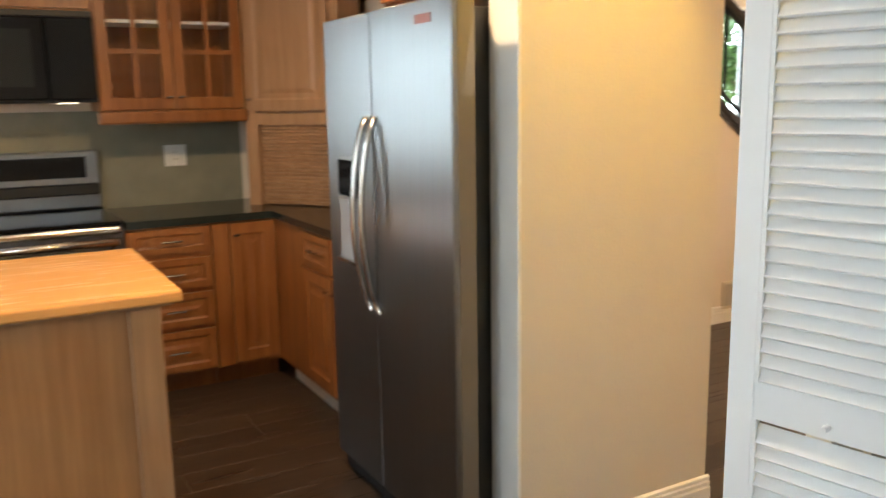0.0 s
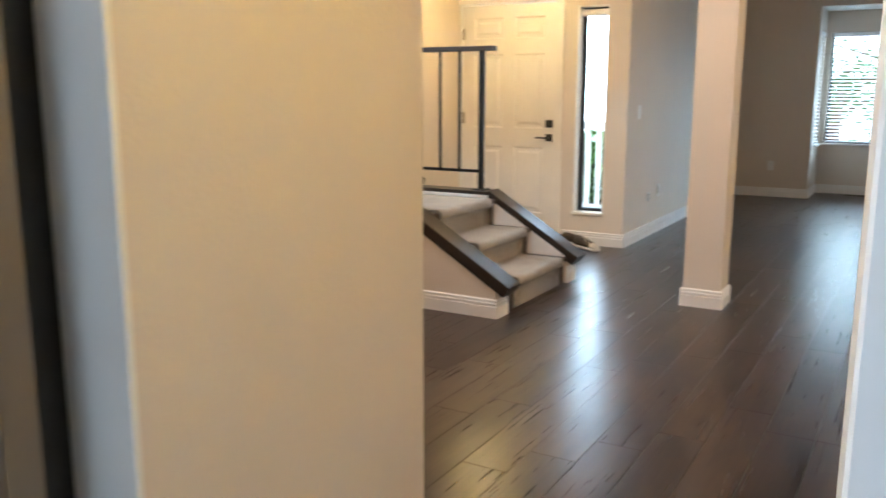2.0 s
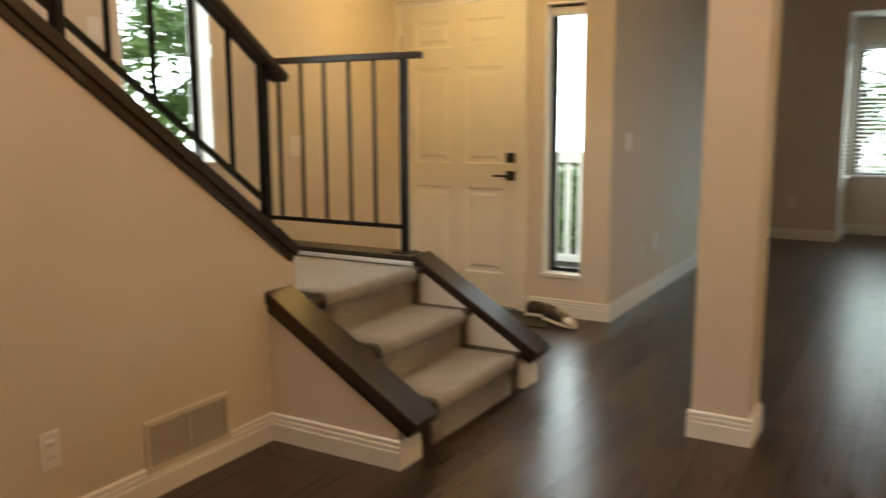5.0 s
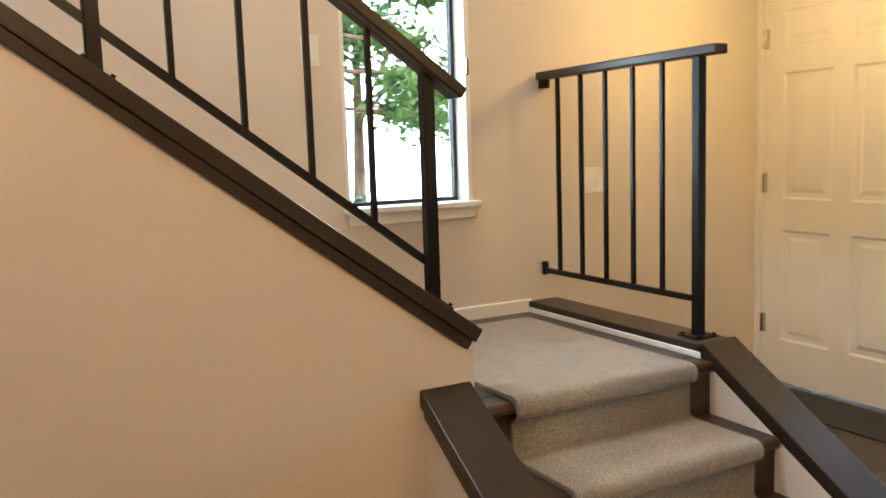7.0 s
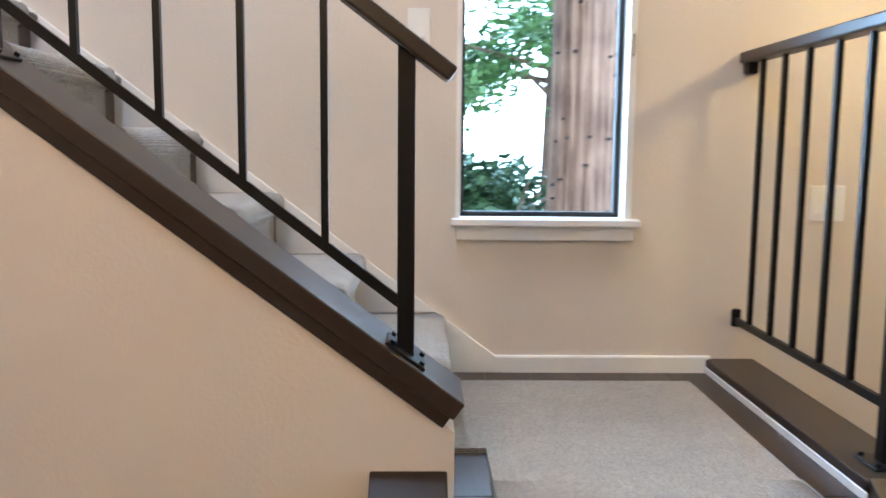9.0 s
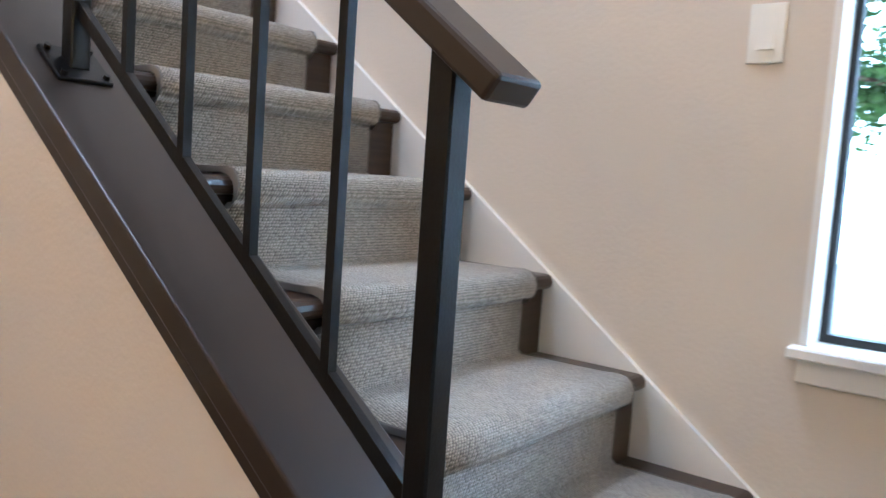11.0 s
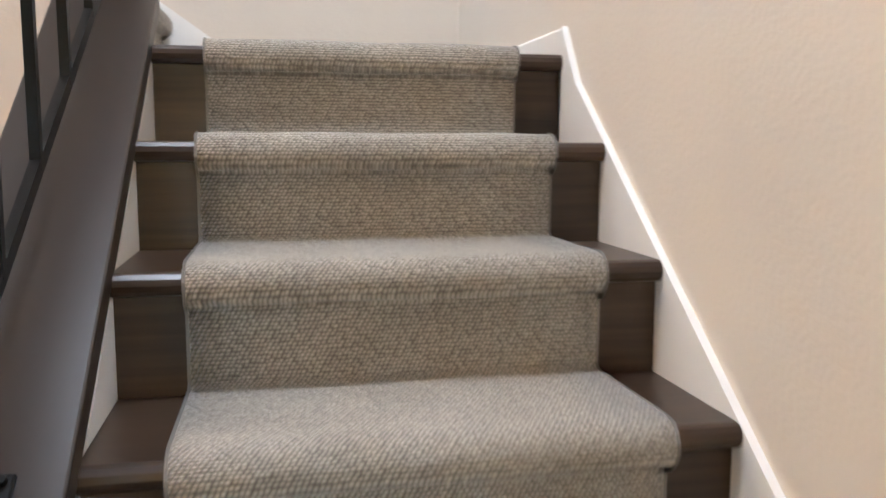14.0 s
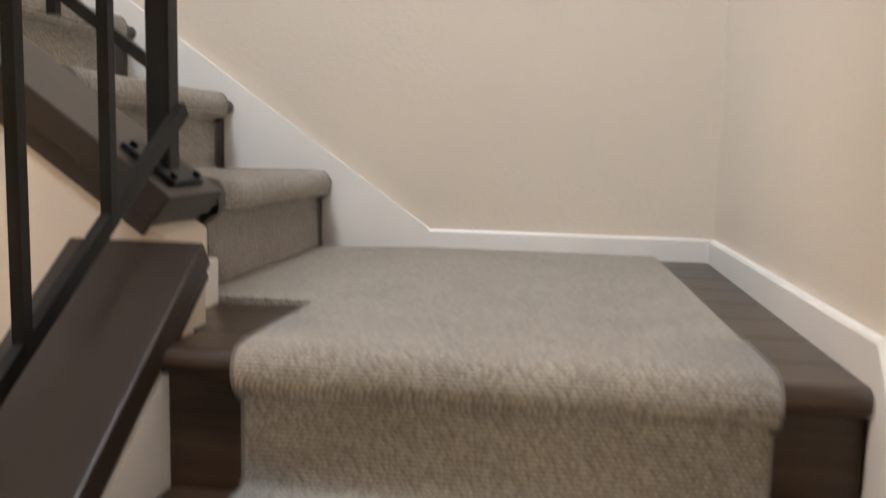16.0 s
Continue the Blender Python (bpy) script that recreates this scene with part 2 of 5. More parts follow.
def brushed(m, amount):
    """Steel brushed upwards: it spreads what it mirrors sideways."""
    n, l = m.node_tree.nodes, m.node_tree.links
    t = n.new("ShaderNodeTangent")
    t.direction_type, t.axis = "RADIAL", "Z"
    b = n["Principled BSDF"]
    l.new(t.outputs[0], b.inputs["Tangent"])
    b.inputs["Anisotropic"].default_value = amount
    return m


def glass_material(name, tint=(1, 1, 1)):
    m = bpy.data.materials.new(name)
    m.use_nodes = True
    b = m.node_tree.nodes["Principled BSDF"]
    b.inputs["Base Color"].default_value = (*tint, 1)
    b.inputs["Transmission Weight"].default_value, b.inputs["Roughness"].default_value, b.inputs["IOR"].default_value = 1.0, 0.0, 1.1
    return m


def glow(name, color, strength):
    m = bpy.data.materials.new(name)
    m.use_nodes = True
    b = m.node_tree.nodes["Principled BSDF"]
    b.inputs["Emission Color"].default_value, b.inputs["Emission Strength"].default_value = (*color, 1), strength
    return m


WALL = mat("wall_paint", (0.68, 0.605, 0.51), 0.75, var=0.03, scale=2.0, bump=0.24, fine=95)
CEIL = mat("ceiling_paint", (0.78, 0.76, 0.72), 0.85, var=0.03, bump=0.3, fine=110)
TRIM = mat("white_trim_paint", (0.82, 0.80, 0.76), 0.38, var=0.03, bump=0.05)
DOORW = mat("door_paint", (0.80, 0.76, 0.68), 0.4, var=0.03, bump=0.05)
LOUV = mat("louver_paint", (0.80, 0.82, 0.83), 0.42, var=0.03, bump=0.06)
FLOOR = stained_wood("floor_planks", (0.046, 0.030, 0.0215), 0.28, 1, 0.60, 0.45, 0.24, 0.60, 0.012, 0.34)
SUB = mat("floor_joint", (0.012, 0.009, 0.007), 0.8, bump=0)
TREADX = stained_wood("dark_stair_wood_x", (0.040, 0.0245, 0.0155), 0.30, 0, 0.45, 0.75, 0.12, spec=0.4)
TREADY = stained_wood("dark_stair_wood_y", (0.040, 0.0245, 0.0155), 0.30, 1, 0.45, 0.75, 0.12, spec=0.4)
CAPM = mat("dark_stained_cap", (0.030, 0.021, 0.0155), 0.34, var=0.10, scale=5, bump=0.02, fine=60, spec=0.36)
STEEL_BLACK = mat("black_painted_steel", (0.004, 0.004, 0.004), 0.36, var=0.15, bump=0.08, fine=220, spec=0.25)
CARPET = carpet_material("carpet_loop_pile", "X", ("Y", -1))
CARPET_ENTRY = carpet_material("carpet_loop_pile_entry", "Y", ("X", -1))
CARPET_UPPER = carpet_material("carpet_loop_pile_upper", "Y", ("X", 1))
BIND = mat("carpet_binding", (0.20, 0.185, 0.165), 0.9, bump=0.1)
OAK_Z = wood("honey_cabinet_wood", (0.20, 0.066, 0.017), (0.37, 0.145, 0.045), 0.36, 2, 1.0, 0.10, 0.06)
OAK_PALE = wood("pale_cabinet_wood", (0.30, 0.155, 0.07), (0.44, 0.25, 0.13), 0.42, 2, 1.0, 0.06, 0.06)
ISL = wood("island_panel_wood", (0.27, 0.12, 0.045), (0.42, 0.215, 0.09), 0.42, 2, 1.0, 0.06, 0.06)
OAK_TOP = stained_wood("butcher_block", (0.70, 0.34, 0.105), 0.27, 1, 0.10, 0.10, 0.05)
STONE = mat("dark_granite", (0.022, 0.026, 0.022), 0.14, var=0.5, scale=120, bump=0.02)
TILE = mat("backsplash_slab", (0.23, 0.22, 0.16), 0.4, var=0.14, scale=7, bump=0.08, fine=40)
STEEL = brushed(mat("brushed_steel", (0.29, 0.295, 0.30), 0.40, 1.0, var=0.05, scale=2, bump=0.012, fine=40, stretch=(30, 30, 1)), 0.88)
CHROME = mat("satin_nickel", (0.62, 0.60, 0.56), 0.22, 1.0, var=0.05, bump=0)
GREY = mat("fridge_side", (0.045, 0.045, 0.043), 0.5, var=0.06, bump=0.15, fine=300)
EDGE = mat("fridge_door_edge", (0.20, 0.18, 0.155), 0.45, 0.4, var=0.06, bump=0.05)
BLACKG = mat("black_gloss", (0.006, 0.006, 0.007), 0.09, var=0.1, bump=0, spec=0.3)
BLACKM = mat("black_matte", (0.012, 0.012, 0.012), 0.5, var=0.1, bump=0.05)
PLATE = mat("plate_plastic", (0.80, 0.79, 0.75), 0.35, var=0.02, bump=0)
VENTM = mat("vent_enamel", (0.62, 0.56, 0.46), 0.5, var=0.05, bump=0.05)
BRONZE = mat("bronze_register", (0.10, 0.085, 0.07), 0.45, 0.6, var=0.1, bump=0.05)
BLIND = mat("blind_slat", (0.84, 0.86, 0.87), 0.5, var=0.02, bump=0.02)
GLASS = glass_material("window_glass")
SCREEN = glass_material("insect_mesh", (0.22, 0.25, 0.25))
GLASS_CAB = glass_material("cabinet_glass", (0.85, 0.85, 0.85))
LAMPG = glow("lamp_diffuser", (1.0, 0.84, 0.58), 2.2)
BARK = wood("redwood_bark", (0.075, 0.036, 0.022), (0.40, 0.25, 0.17), 0.9, 2, 1.1, 0.05, 1.0, run=0.7, blotch=0.9, lo=0.70, hi=1.25)
KNOT = mat("bark_knot", (0.022, 0.016, 0.014), 0.9, bump=0.4, fine=60)
LEAF = mat("leaf_green", (0.13, 0.23, 0.06), 0.5, var=0.5, scale=2.5, bump=0, obj_var=0.1)
LEAFD = mat("shrub_leaf", (0.05, 0.10, 0.035), 0.45, var=0.5, scale=6, bump=0)
SOIL = mat("ground_litter", (0.34, 0.32, 0.27), 0.95, var=0.3, scale=1.5, bump=0.6, fine=30)
CANVAS = mat("brown_canvas", (0.055, 0.042, 0.030), 0.9, var=0.5, scale=70, bump=0.3)
RUBBER = mat("white_rubber", (0.62, 0.58, 0.50), 0.6, var=0.08, bump=0.05)
MAT = mat("door_mat", (0.03, 0.028, 0.026), 0.95, var=0.2, bump=0.6, fine=200)


# ---- mesh helpers ----
BASE = {}


def box(bm, x0, x1, y0, y1, z0, z1, bevel=0.0, seg=1):
    vs = [bm.verts.new((x, y, z)) for x in (x0, x1) for y in (y0, y1) for z in (z0, z1)]
    fs = [bm.faces.new([vs[i] for i in q]) for q in ((0, 1, 3, 2), (4, 6, 7, 5), (0, 4, 5, 1), (2, 3, 7, 6), (0, 2, 6, 4), (1, 5, 7, 3))]
    if bevel:
        es = list({e for f in fs for e in f.edges})
        bmesh.ops.bevel(bm, geom=es, offset=bevel, segments=seg, affect="EDGES", profile=0.5)
    return bm


def boxb(*a, bevel=0.0, seg=1):
    return box(bmesh.new(), *a, bevel=bevel, seg=seg)


def prism(bm, poly, axis, a, b):
    """The polygon of (u, v), drawn across the axis, from a to b along it. x: (y, z); y: (x, z); z: (x, y)."""
    def at(u, v, w):
        return (w, u, v) if axis == "x" else (u, w, v) if axis == "y" else (u, v, w)
    lo = [bm.verts.new(at(u, v, a)) for u, v in poly]
    hi = [bm.verts.new(at(u, v, b)) for u, v in poly]
    fs = [bm.faces.new(lo), bm.faces.new(hi[::-1])]
    k = len(poly)
    for i in range(k):
        fs.append(bm.faces.new((lo[i], hi[i], hi[(i + 1) % k], lo[(i + 1) % k])))
    bmesh.ops.recalc_face_normals(bm, faces=fs)
    return bm


def rod(bm, p, q, r, sides=10, r2=None):
    p, q = Vector(p), Vector(q)
    turn = (q - p).to_track_quat("Z", "Y").to_matrix().to_4x4()
    m = Matrix.Translation((p + q) / 2) @ turn
    bmesh.ops.create_cone(bm, cap_ends=True, segments=sides, radius1=r, radius2=r if r2 is None else r2, depth=(q - p).length, matrix=m)
    return bm


def bar(bm, p, q, width, height, side, bevel=0.0):
    """A square bar from p to q; side: the way in which its width lies."""
    p, q, s = Vector(p), Vector(q), Vector(side).normalized()
    d = (q - p).normalized()
    u = s.cross(d).normalized()
    vs = [bm.verts.new(c + s * (i * width / 2) + u * (j * height / 2)) for c in (p, q) for i, j in ((-1, -1), (1, -1), (1, 1), (-1, 1))]
    fs = [bm.faces.new([vs[i] for i in f]) for f in ((0, 1, 2, 3), (7, 6, 5, 4), (0, 4, 5, 1), (1, 5, 6, 2), (2, 6, 7, 3), (3, 7, 4, 0))]
    bmesh.ops.recalc_face_normals(bm, faces=fs)
    if bevel:
        bmesh.ops.bevel(bm, geom=list({e for f in fs for e in f.edges}), offset=bevel, segments=2, affect="EDGES", profile=0.5)
    return bm


def thing(name, label, category, place=(0, 0, 0), turn=0, group="", kind=""):
    ob = new(name)
    ob.empty_display_size = 0.1
    BASE[ob.name] = pose(*place, 0, 0, turn)
    ob.matrix_basis = BASE[ob.name]
    return tagged(ob, label, category, group, kind)


def part(name, bm, material, parent, label="", smooth=False, local=False):
    """One mesh under a thing or a part. Vertices are world places unless local."""
    me = bpy.data.meshes.new(name)
    if parent is not None and not local:
        bm.transform(BASE[parent.name].inverted())
    bm.to_mesh(me)
    bm.free()
    me.materials.append(material)
    if smooth:
        for p in me.polygons:
            p.use_smooth = True
    ob = new(name, me)
    if parent is not None:
        ob.parent = parent
        BASE[ob.name] = BASE[parent.name]
    if label:
        ob["label"] = label
    return ob


def solid(name, bm, material, label="", category="", kind="structure"):
    ob = part(name, bm, material, None)
    BASE[ob.name] = Matrix()
    return tagged(ob, label, category, "", kind)


def wall_x(name, x0, x1, y0, y1, z0, z1, holes=(), label="matte beige painted plaster wall"):
    """A wall whose faces look along x, with holes of (y0, y1, z0, z1)."""
    bm = bmesh.new()
    at = y0
    for a, b, c, d in sorted(holes):
        box(bm, x0, x1, at, a, z0, z1)
        if c > z0:
            box(bm, x0, x1, a, b, z0, c)
        if d < z1:
            box(bm, x0, x1, a, b, d, z1)
        at = b
    box(bm, x0, x1, at, y1, z0, z1)
    return solid(name, bm, WALL, label, "wall")


def wall_y(name, y0, y1, x0, x1, z0, z1, holes=(), label="matte beige painted plaster wall"):
    bm = bmesh.new()
    at = x0
    for a, b, c, d in sorted(holes):
        if a > at:
            box(bm, at, a, y0, y1, z0, z1)
        if c > z0:
            box(bm, a, b, y0, y1, z0, c)
        if d < z1:
            box(bm, a, b, y0, y1, d, z1)
        at = b
    box(bm, at, x1, y0, y1, z0, z1)
    return solid(name, bm, WALL, label, "wall")


BBP = ((0, 0), (0.016, 0), (0.016, 0.068), (0.008, 0.072), (0.013, 0.076), (0.013, 0.088), (0.006, 0.092), (0.010, 0.096), (0.010, 0.107), (0.003, 0.112), (0, 0.112))


def skirting(name, p, q, z=0.0, h=1.0, profile=BBP, ext=(0.0, 0.0)):
    """A moulded board along a wall's foot from p to q; the room is on its right hand as one goes from p to q."""
    p, q = Vector((*p, 0)), Vector((*q, 0))
    d = (q - p).normalized()
    n = Vector((d.y, -d.x, 0))
    p, q = p - d * ext[0], q + d * ext[1]
    bm = bmesh.new()
    lo = [bm.verts.new(p + n * a + Vector((0, 0, z + b * h))) for a, b in profile]
    hi = [bm.verts.new(q + n * a + Vector((0, 0, z + b * h))) for a, b in profile]
    fs = [bm.faces.new(lo), bm.faces.new(hi[::-1])]
    for i in range(len(lo)):
        j = (i + 1) % len(lo)
        fs.append(bm.faces.new((lo[i], hi[i], hi[j], lo[j])))
    bmesh.ops.recalc_face_normals(bm, faces=fs)
    return solid(name, bm, TRIM, "white stepped wooden baseboard along the wall", "baseboard")


# ---- setting: walls, ceilings ----
CH = 2.44
UP = 5.0
wall_x("wall_stair_outer", -0.15, 0.0, -3.05, 2.37, -0.3, UP, [(0.05, 0.63, 1.05, 2.15)], "smooth beige plaster wall beside the stairs")
wall_y("wall_entry", 2.37, 2.52, -0.15, 1.566, -0.3, UP, [(0.0, 0.955, -0.3, 2.05), (1.115, 1.385, 0.265, 1.985)], "warm beige wall with the front door")
wall_x("wall_living_west", 1.416, 1.566, 2.52, 6.7, -0.3, 2.9)
bm = bmesh.new()
box(bm, 1.416, 2.471, 6.7, 6.85, -0.3, 2.9)
box(bm, 5.08, 6.4, 6.7, 6.85, -0.3, 2.9)
box(bm, 2.471, 5.08, 6.7, 6.85, 2.28, 2.9)
solid("wall_living_north", bm, WALL, "beige wall with a deep window bay", "wall")
wall_y("wall_bay_back", 7.45, 7.6, 2.471, 5.08, -0.3, 2.45, [(2.535, 3.72, 0.64, 2.02), (3.84, 5.03, 0.64, 2.02)], "beige wall under the bay windows")
wall_x("wall_bay_west", 2.33, 2.471, 6.85, 7.6, -0.3, 2.45, [(6.95, 7.38, 0.64, 2.02)])
wall_x("wall_bay_east", 5.08, 5.22, 6.85, 7.6, -0.3, 2.45, [(6.95, 7.38, 0.64, 2.02)])
solid("ceiling_bay", boxb(2.471, 5.08, 6.85, 7.45, 2.28, 2.4), CEIL, "white painted ceiling of the window bay", "ceiling")
wall_x("wall_living_east", 6.25, 6.4, 2.4, 6.7, -0.3, 2.9)
bm = bmesh.new()
prism(bm, [(6.7, 1.94), (6.7, 2.9), (4.6, 2.9)], "x", 5.17, 6.25)
solid("ceiling_slope", bm, CEIL, "sloping boxed-in soffit beside the window bay", "ceiling")
# closet block by the hall, its doors face the hall
bm = bmesh.new()
box(bm, 5.02, 5.12, 1.65, 2.4, -0.3, 2.9)
box(bm, 5.12, 5.235, 1.65, 1.75, -0.3, 2.9)
box(bm, 5.12, 6.4, 2.3, 2.4, -0.3, 2.9)
box(bm, 5.235, 6.4, 1.65, 1.75, 2.05, 2.9)
box(bm, 6.3, 6.4, 1.65, 2.3, -0.3, 2.9)
solid("wall_hall_closet", bm, WALL, "beige walls of a hall closet", "wall")
wall_x("wall_dining_east", 5.025, 5.145, -2.4, 0.998, -0.3, 2.9)
wall_y("wall_hall_south", 0.898, 0.998, 5.145, 7.2, -0.3, 2.9)
wall_x("wall_hall_end", 7.2, 7.3, 0.84, 1.75, -0.3, 2.9)
wall_y("wall_hall_north", 1.65, 1.75, 6.4, 7.2, -0.3, 2.9)
# block by the passage
bm = bmesh.new()
box(bm, 3.76, 3.88, -3.55, -2.4, -0.3, 2.9)
box(bm, 3.88, 5.145, -2.5, -2.4, -0.3, 2.9)
box(bm, 4.75, 6.2, -3.55, -3.45, -0.3, 2.9)
box(bm, 3.88, 4.75, -3.55, -3.45, 2.06, 2.9)
box(bm, 4.95, 5.05, -3.45, -2.5, -0.3, 2.9)
solid("wall_passage_closet", bm, WALL, "beige walls of a closet beside the passage", "wall")
# pier beside the refrigerator and the wall between kitchen and dining space
bm = bmesh.new()
box(bm, 2.607, 2.75, -3.56, -2.75, -0.3, 2.9)
box(bm, -0.15, 2.607, -2.97, -2.9, -0.3, 2.0)
box(bm, 1.033, 2.607, -2.9, -2.75, -0.3, 1.93)
solid("wall_kitchen_north", bm, WALL, "beige wall between kitchen and dining space", "wall")
solid("trim_pier", boxb(2.600, 2.752, -3.574, -3.560, 0.0, 2.5, bevel=0.002), TRIM, "white painted board on the end of the wall", "trim")
wall_x("wall_kitchen_west", -0.25, -0.1, -7.5, -2.97, -0.3, 2.9, [(-6.38, -5.42, 1.03, 2.07)])
wall_y("wall_kitchen_south", -7.5, -7.4, -0.25, 6.2, -0.3, 2.9, [(3.7, 5.5, 0.9, 2.1)])
wall_x("wall_kitchen_east", 6.1, 6.2, -7.4, -3.55, -0.3, 2.9)
solid("wall_column", boxb(2.496, 2.72, 0.712, 0.93, 0, 2.6), WALL, "square beige plastered column standing on the floor", "column")
bm = bmesh.new()
box(bm, 3.2, 7.3, -3.45, 1.2, 2.6, 2.7)
box(bm, 2.75, 3.2, -3.56, -1.85, 2.6, 2.7)
box(bm, 1.033, 7.3, 1.2, 6.7, 2.6, 2.7)
box(bm, 0.0, 1.033, 1.055, 2.37, CH, 2.7)
solid("ceiling_main", bm, CEIL, "white painted ceiling over the open living space", "ceiling")
bm = bmesh.new()
box(bm, -0.1, 6.1, -7.4, -3.56, 2.5, 2.6)
box(bm, -0.1, 2.607, -3.56, -2.97, 2.5, 2.6)
solid("ceiling_kitchen", bm, CEIL, "white painted kitchen ceiling", "ceiling")
bm = bmesh.new()
for a, b, c, d in ((-0.15, 0.58, -3.05, 1.3), (1.28, 4.1, -3.05, 1.3), (0.58, 1.28, -3.05, -1.27), (0.58, 1.28, -0.76, 1.3)):
    box(bm, a, b, c, d, UP, UP + 0.1)
solid("ceiling_stairwell", bm, CEIL, "white ceiling high over the stairs", "ceiling")
skylight = thing("window_skylight", "square skylight in the high ceiling over the stairs", "skylight", (0.93, -1.015, UP + 0.1), kind="structure")
bm = bmesh.new()
for a, b, c, d in ((0.54, 0.60, -1.31, -0.72), (1.26, 1.32, -1.31, -0.72), (0.60, 1.26, -1.31, -1.25), (0.60, 1.26, -0.78, -0.72)):
    box(bm, a, b, c, d, UP + 0.1, UP + 0.2)
part("window_frame", bm, TRIM, skylight)
part("pane", boxb(0.60, 1.26, -1.25, -0.78, UP + 0.15, UP + 0.155), GLASS, skylight).visible_shadow = False
# double-height space above the landing and dining corner
wall_y("wall_stair_back", -2.97, -2.9, 0.0, 4.0, 2.0, UP, (), "smooth beige plaster wall behind the upper landing")
wall_y("wall_stair_upper_north", 1.2, 1.3, 0.0, 3.3, 2.7, UP)
wall_x("wall_stair_upper_east", 3.2, 3.3, -1.85, 1.2, 2.7, UP)
wall_y("wall_stair_upper_south", -1.85, -1.75, 3.3, 4.0, 2.7, UP)
wall_x("wall_stair_upper_end", 4.0, 4.1, -2.97, -1.75, 2.0, UP, [(-2.78, -1.94, 3.6, 4.7)])
# Unseen window and opening, added to go with the upper fill light.
upwin = thing("fill_window_upper", "added unseen white-framed window for fill light beside the upper flight", "window", (4.05, -2.36, 3.6), kind="structure")
bm = bmesh.new()
for a, b, c, d in ((-2.78, -2.73, 3.6, 4.7), (-1.99, -1.94, 3.6, 4.7), (-2.73, -1.99, 3.6, 3.65), (-2.73, -1.99, 4.65, 4.7)):
    box(bm, 4.03, 4.07, a, b, c, d)
part("window_frame", bm, TRIM, upwin)
part("pane", boxb(4.048, 4.052, -2.73, -1.99, 3.65, 4.65), GLASS, upwin).visible_shadow = False

# ---- stairs ----
RISE, RUN = 0.19, 0.254
LAND1, LAND2 = 0.545, 2.08
W2 = 0.862
# inner knee wall of the long flight, with the lower end towards the entry
bm = bmesh.new()
prism(bm, [(0.015, -0.3), (0.015, 0.695), (-1.94, 2.145), (-1.94, 2.025), (-2.75, 2.025), (-2.75, -0.3)], "x", 0.872, 1.033)
solid("wall_stair_inner", bm, WALL, "warm beige stair wall with a sloping top", "wall")
bm = bmesh.new()
prism(bm, [(0.93, 2.02), (0.93, 2.204), (3.2, 2.204 + 2.27 * 0.715), (3.2, 3.5), (1.9, 2.57), (1.9, -0.3), (1.034, -0.3), (1.034, 2.02)], "y", -2.078, -1.932)
solid("wall_stair_upper_knee", bm, WALL, "beige plaster knee wall under the upper railing", "wall")
solid("ceiling_under_stairs", prism(bmesh.new(), [(1.033, 1.93), (1.033, 1.98), (3.2, 3.53), (3.2, 3.48)], "y", -2.9, -2.079), CEIL, "white plaster soffit under the upper flight", "ceiling")
# low walls beside the entry steps
S1 = 0.62
bm = bmesh.new()
prism(bm, [(1.033, -0.3), (1.033, 0.56), (1.645, 0.56 - S1 * 0.612), (1.645, -0.3)], "y", -0.15, -0.012)
solid("wall_step_near", bm, WALL, "low beige sloping wall beside the entry steps", "wall")
bm = bmesh.new()
prism(bm, [(0.0, -0.3), (0.0, 0.555), (1.03, 0.555), (1.645, 0.555 - S1 * 0.615), (1.645, -0.3)], "y", 0.915, 1.048)
solid("wall_step_far", bm, WALL, "low beige curb wall beside the landing and steps", "wall")


def nose_board(axis, nose, top, a, b, depth, sign):
    """A tread with a rounded front edge. sign: the way in which the flight climbs along its axis."""
    t = 0.036
    pr = [(nose + sign * depth, top), (nose + sign * depth, top - t)]
    for i in range(7):
        ang = -math.pi / 2 - i * math.pi / 6
        pr.append((nose + sign * (0.018 + 0.018 * math.cos(ang)), top - t / 2 + t / 2 * math.sin(ang)))
    return prism(bmesh.new(), pr, axis, a, b)


